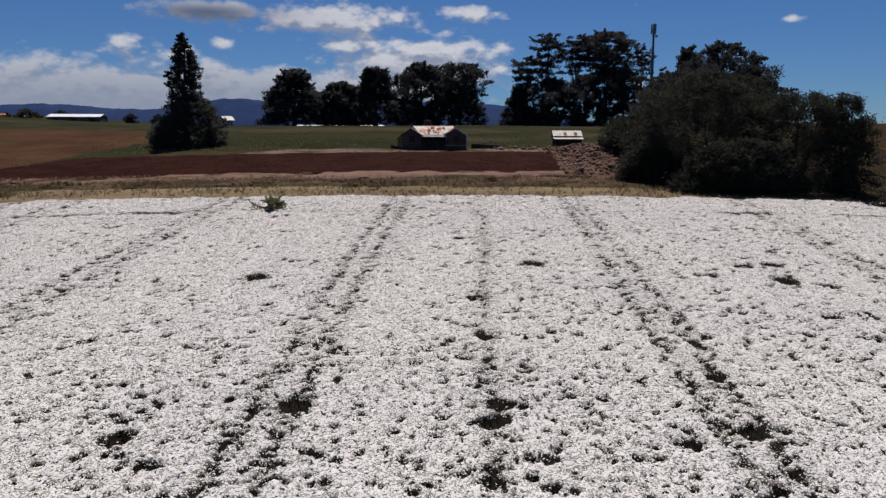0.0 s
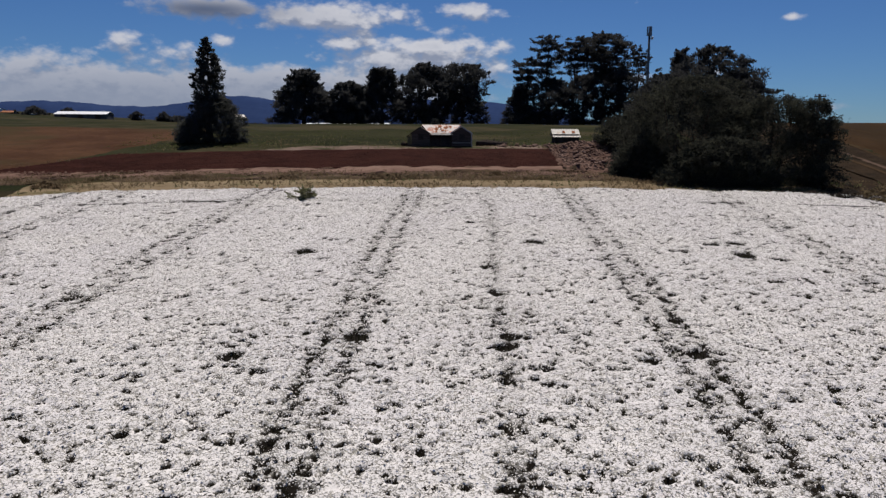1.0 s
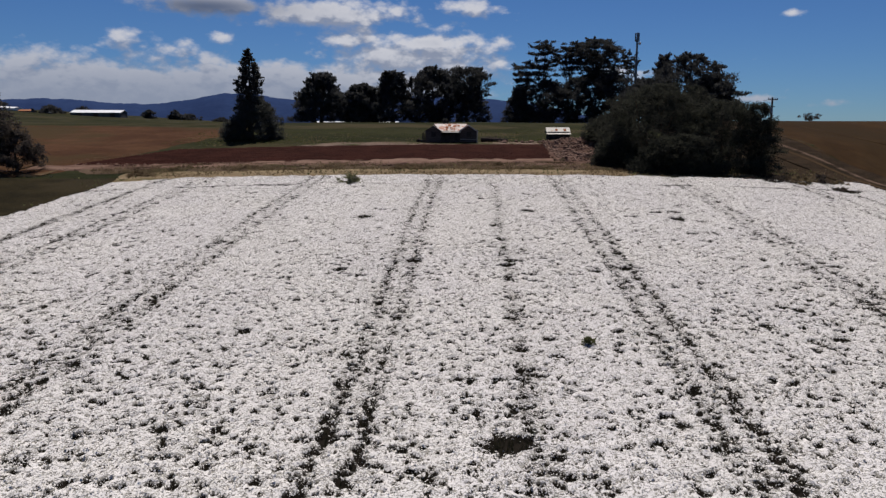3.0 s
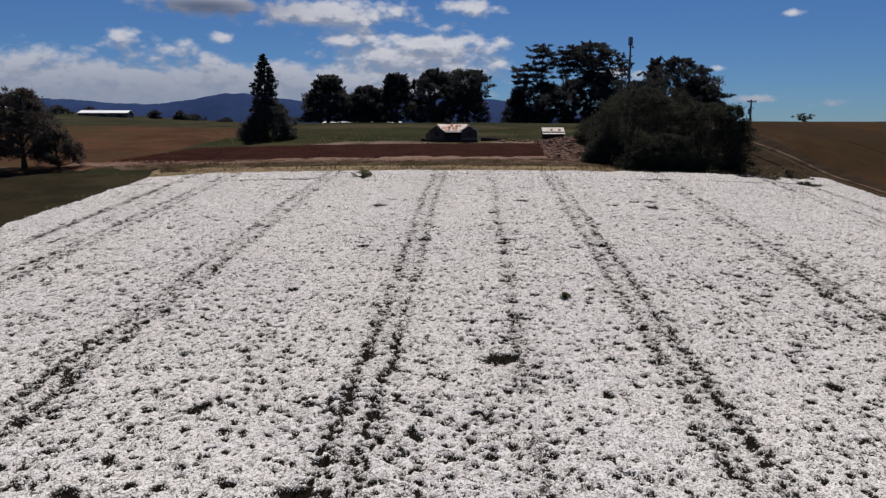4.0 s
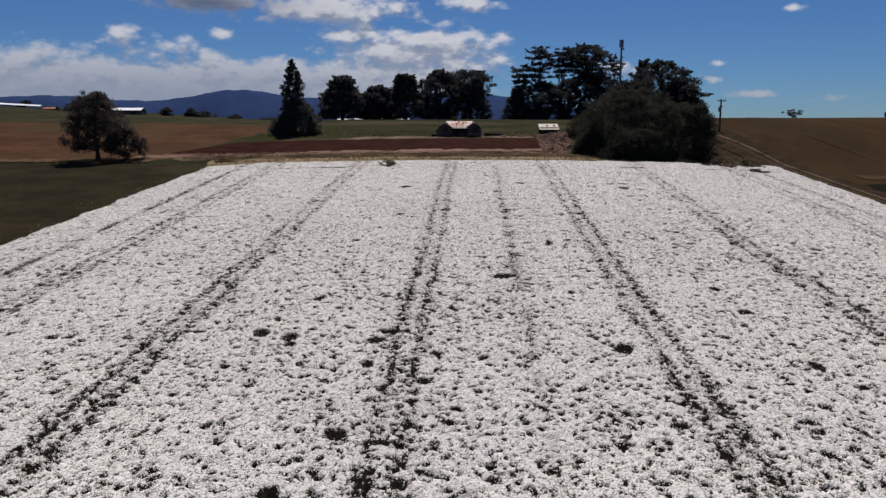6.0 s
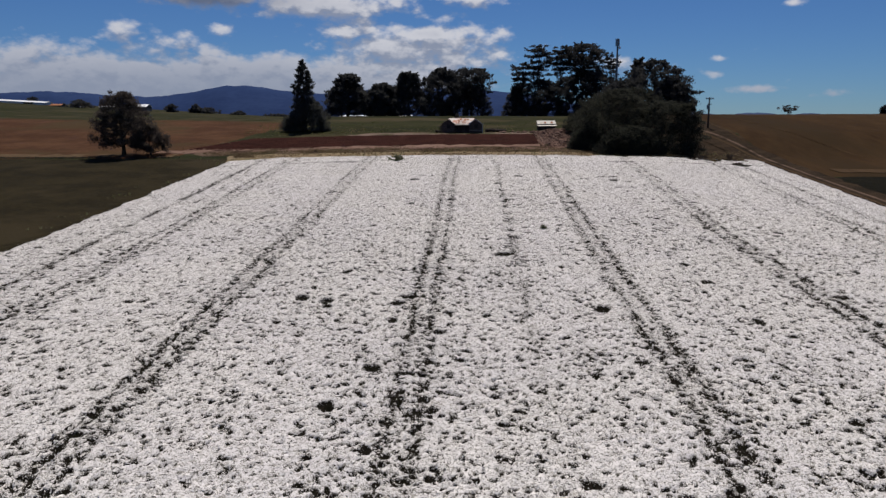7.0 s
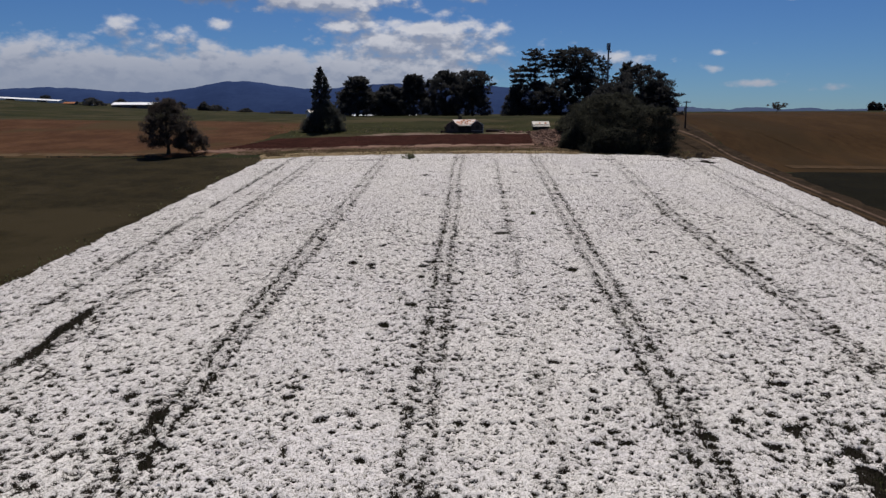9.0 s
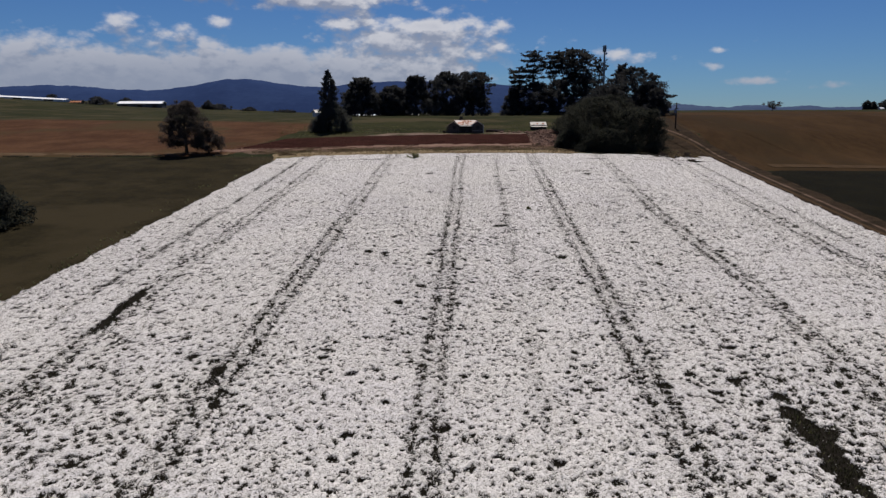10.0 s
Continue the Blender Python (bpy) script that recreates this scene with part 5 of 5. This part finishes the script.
def make_log(x, y, length, turn, r):
    root = thing("log", x, y, "dark fallen log lying by the shed", "log", "logs by the shed", turn=turn)
    bm = bmesh.new()
    tube(bm, ((-length / 2, 0, r), (-length * 0.1, 0.08, r * 1.05), (length / 2, 0, r * 0.9)), (r, r * 0.95, r * 0.7), 9)
    part("stem", bm, DARK_BOARD, root, smooth=True)
    bm = bmesh.new()
    tube(bm, ((length * 0.15, 0, r * 1.2), (length * 0.25, 0.25, r * 2.6)), (r * 0.35, r * 0.2), 6)
    part("snag", bm, DARK_BOARD, root, smooth=True)


for x, y, n, turn, r in ((1.0, 42.6, 1.9, 4, 0.34), (2.5, 42.3, 1.7, -12, 0.30), (3.3, 42.9, 1.5, 20, 0.28), (1.9, 43.1, 2.2, 8, 0.36), (0.7, 43.2, 1.2, -30, 0.32), (-9.0, 41.0, 0.9, 60, 0.26)):
    make_log(x, y, n, turn, r)


def make_tufts(name, n, region, size, material, label, seed, keep=None):
    """Tufts of blades scattered over a region."""
    rng = np.random.default_rng(seed)
    x, y = region(rng, n)
    if keep is not None:
        ok = keep(x, y)
        x, y = x[ok], y[ok]
    m = len(x)
    s = size * rng.uniform(0.5, 1.5, m)
    vs, fs = [], []
    z = land(x, y) + 0.06
    for b in range(5):
        a = rng.uniform(0, 6.28, m)
        w = s * 0.10
        dx, dy = np.cos(a), np.sin(a)
        ox, oy = x + dx * s * 0.12, y + dy * s * 0.12
        v = np.stack([np.stack([ox - dy * w, oy + dx * w, z], 1), np.stack([ox + dy * w, oy - dx * w, z], 1),
                      np.stack([ox + dx * s * 0.45, oy + dy * s * 0.45, z + s * rng.uniform(0.6, 1.0, m)], 1)], 1).reshape(-1, 3)
        vs.append(v)
    v = np.concatenate(vs)
    ob = mesh_object(name, v, np.arange(len(v)).reshape(-1, 3), material, flat=True)
    return tagged(ob, label, "grass", kind="stuff")


make_tufts("verge_tufts", 5000, lambda r, n: (r.uniform(-38, 38, n), r.uniform(6.5, 15.5, n)), 0.22, STRAW, "dry straw-coloured grass tufts", 81,
           lambda x, y: (y > 6.0 + 0.042 * x) & (hash_noise(x, y * 2.5, 83, 3.0) > 0.42))
make_tufts("green_tufts", 1500, lambda r, n: (r.uniform(-38, 38, n), r.uniform(7, 15, n)), 0.24, WEED, "greenish weeds along the verge", 84,
           lambda x, y: (y > 6.0 + 0.042 * x) & (hash_noise(x, y * 2.5, 83, 3.0) < 0.40))
make_tufts("yard_tufts", 1800, lambda r, n: (r.uniform(-40, 20, n), r.uniform(36.5, 44, n)), 0.2, WEED, "pale green grass tufts round the shed", 85,
           lambda x, y: (hash_noise(x, y * 2, 86, 4.0) > 0.5) & ~((np.abs(x + 4.4) < 5) & (np.abs(y - 42.2) < 3.5)))
make_tufts("pasture_grass", 9000, lambda r, n: (r.uniform(-46, 24, n), 38.5 + 26 * r.random(n) ** 1.2), 0.17, PASTURE_BLADE, "tufted green pasture grass behind the shed", 97,
           lambda x, y: (hash_noise(x, y * 3, 98, 6.0) + 0.5 * hash_noise(x, y, 96, 0.8) > 0.72) & ~((np.abs(x + 4.4) < 5) & (np.abs(y - 42.2) < 3.5)))
make_tufts("pale_pasture_grass", 5000, lambda r, n: (r.uniform(-46, 20, n), 37.5 + 17 * r.random(n) ** 1.4), 0.18, STRAW, "pale dry grass in streaks behind ploughed soil", 99,
           lambda x, y: (hash_noise(x, y * 4, 89, 5.0) > 0.62) & ~((np.abs(x + 4.4) < 5) & (np.abs(y - 42.2) < 3.5)))
make_tufts("stubble_tufts", 4200, lambda r, n: (r.uniform(-56, -30, n), r.uniform(9, 62, n)), 0.20, BROWN_WEED, "pale ragged straw along the stubble's edge", 71,
           lambda x, y: (np.abs(x + 50.5 - np.clip(y - 16, 0, 60) * (0.42 + 0.012 * np.clip(y - 16, 0, 60))) < 0.4 + 2.2 * hash_noise(x, y, 72, 5.0) ** 2) & (hash_noise(x, y, 73, 2.0) > 0.35))
make_tufts("weed_strip_tufts", 4200, lambda r, n: (r.uniform(-44, 15, n), r.uniform(10.8, 16.2, n)), 0.28, BROWN_WEED, "brown and olive weeds beside the headland", 74,
           lambda x, y: hash_noise(x, y * 2, 75, 3.0) > 0.36)
make_tufts("strip_weeds", 420, lambda r, n: (r.normal(8.0, 1.0, n), r.uniform(-99, -79, n)), 0.26, WEED, "green weeds in a bare strip of the crop", 86)
make_tufts("boundary_grass", 2600, lambda r, n: (r.uniform(-170, -46, n), r.normal(8.3, 0.18, n)), 0.26, WILLOW, "dark long grass along the paddock boundary", 95,
           lambda x, y: hash_noise(x, y, 96, 4.0) > 0.35)
make_tufts("edge_weeds", 700, lambda r, n: (r.uniform(-43, -36, n), r.uniform(-100, 7, n)), 0.26, WEED, "green weeds along the crop edge", 87,
           lambda x, y: (x < -36.9 + 0.062 * np.minimum(y, 0)) & (hash_noise(x, y, 88, 2.5) > 0.55))
for k, (x, y, tall, wide, seed) in enumerate(((28.4, 6.2, 0.9, 2.2, 91), (30.6, 6.4, 1.1, 2.4, 92), (33.0, 7.4, 1.0, 2.4, 93), (34.2, 5.6, 0.7, 1.8, 94), (32.0, 1.0, 0.7, 2.2, 95), (29.6, 3.8, 0.6, 1.6, 96), (25.6, 6.6, 0.6, 1.8, 97))):
    plant("brush_heap", x, y, "low heap of dry grey brush at the crop's corner", "brush", tall, wide, shrub_shape, STRAW if k % 2 else BRUSH, seed, 26, 36, 0.10, 0.28, 0.7, 0.03, 4, 0.05, "brush heaps at the corner", stems=3)
for k, (x, y, tall, wide, seed) in enumerate(((-33.5, 12.2, 0.9, 4.2, 101), (-27.0, 12.6, 0.7, 3.4, 102), (-9.5, 11.6, 0.8, 3.8, 103), (-6.2, 12.4, 0.6, 2.6, 104), (0.6, 13.4, 0.9, 1.6, 105), (-37.0, 8.6, 0.9, 3.0, 106), (4.6, 12.4, 0.6, 3.0, 107), (-18, 12.2, 0.5, 3.2, 108))):
    plant("bush", x, y, "low brown-green bush on the dry verge", "bush", tall * 0.7, wide, shrub_shape, STRAW if k % 3 == 0 else BROWN_WEED, seed, 30, 40, 0.11, 0.3, 0.7, 0.03, 4, 0.05, "bushes on the verge", stems=3, depth=0.5)


def make_clods(name, n, region, size, material, label, seed, top=None):
    """Loose lumps of earth, eight faces each."""
    rng = np.random.default_rng(seed)
    x, y = region(rng, n)
    r = size * rng.uniform(0.4, 1.4, n)
    z = land(x, y) + 0.10 if top is None else top(x, y)
    dirs = np.array([(1, 0, 0), (0, 1, 0), (-1, 0, 0), (0, -1, 0), (0, 0, 0.8), (0, 0, -0.6)])
    v = np.stack([x, y, z], 1)[:, None, :] + dirs[None] * r[:, None, None] * rng.uniform(0.6, 1.3, (n, 6, 1))
    f = np.array([(0, 1, 4), (1, 2, 4), (2, 3, 4), (3, 0, 4), (1, 0, 5), (2, 1, 5), (3, 2, 5), (0, 3, 5)])
    faces = (f[None] + (np.arange(n) * 6)[:, None, None]).reshape(-1, 3)
    return tagged(mesh_object(name, v.reshape(-1, 3), faces, material, flat=True), label, "soil", kind="stuff")


make_clods("headland_clods", 5000, lambda r, n: (r.uniform(-48, 10, n), 13.6 + 4.6 * r.random(n) ** 0.8), 0.11, PINK_DIRT, "loose pinkish clods on the headland", 111)
make_clods("bank_clods", 1500, lambda r, n: (r.uniform(8.2, 15.5, n), r.uniform(18.5, 38.5, n)), 0.17, STONE, "loose reddish clods on the bank", 112, bank_top)
make_clods("furrow_clods", 6000, lambda r, n: (r.uniform(-41, 7.8, n), r.uniform(20.5, 32.5, n)), 0.10, RED_SOIL, "red-brown clods on ploughed soil", 113)
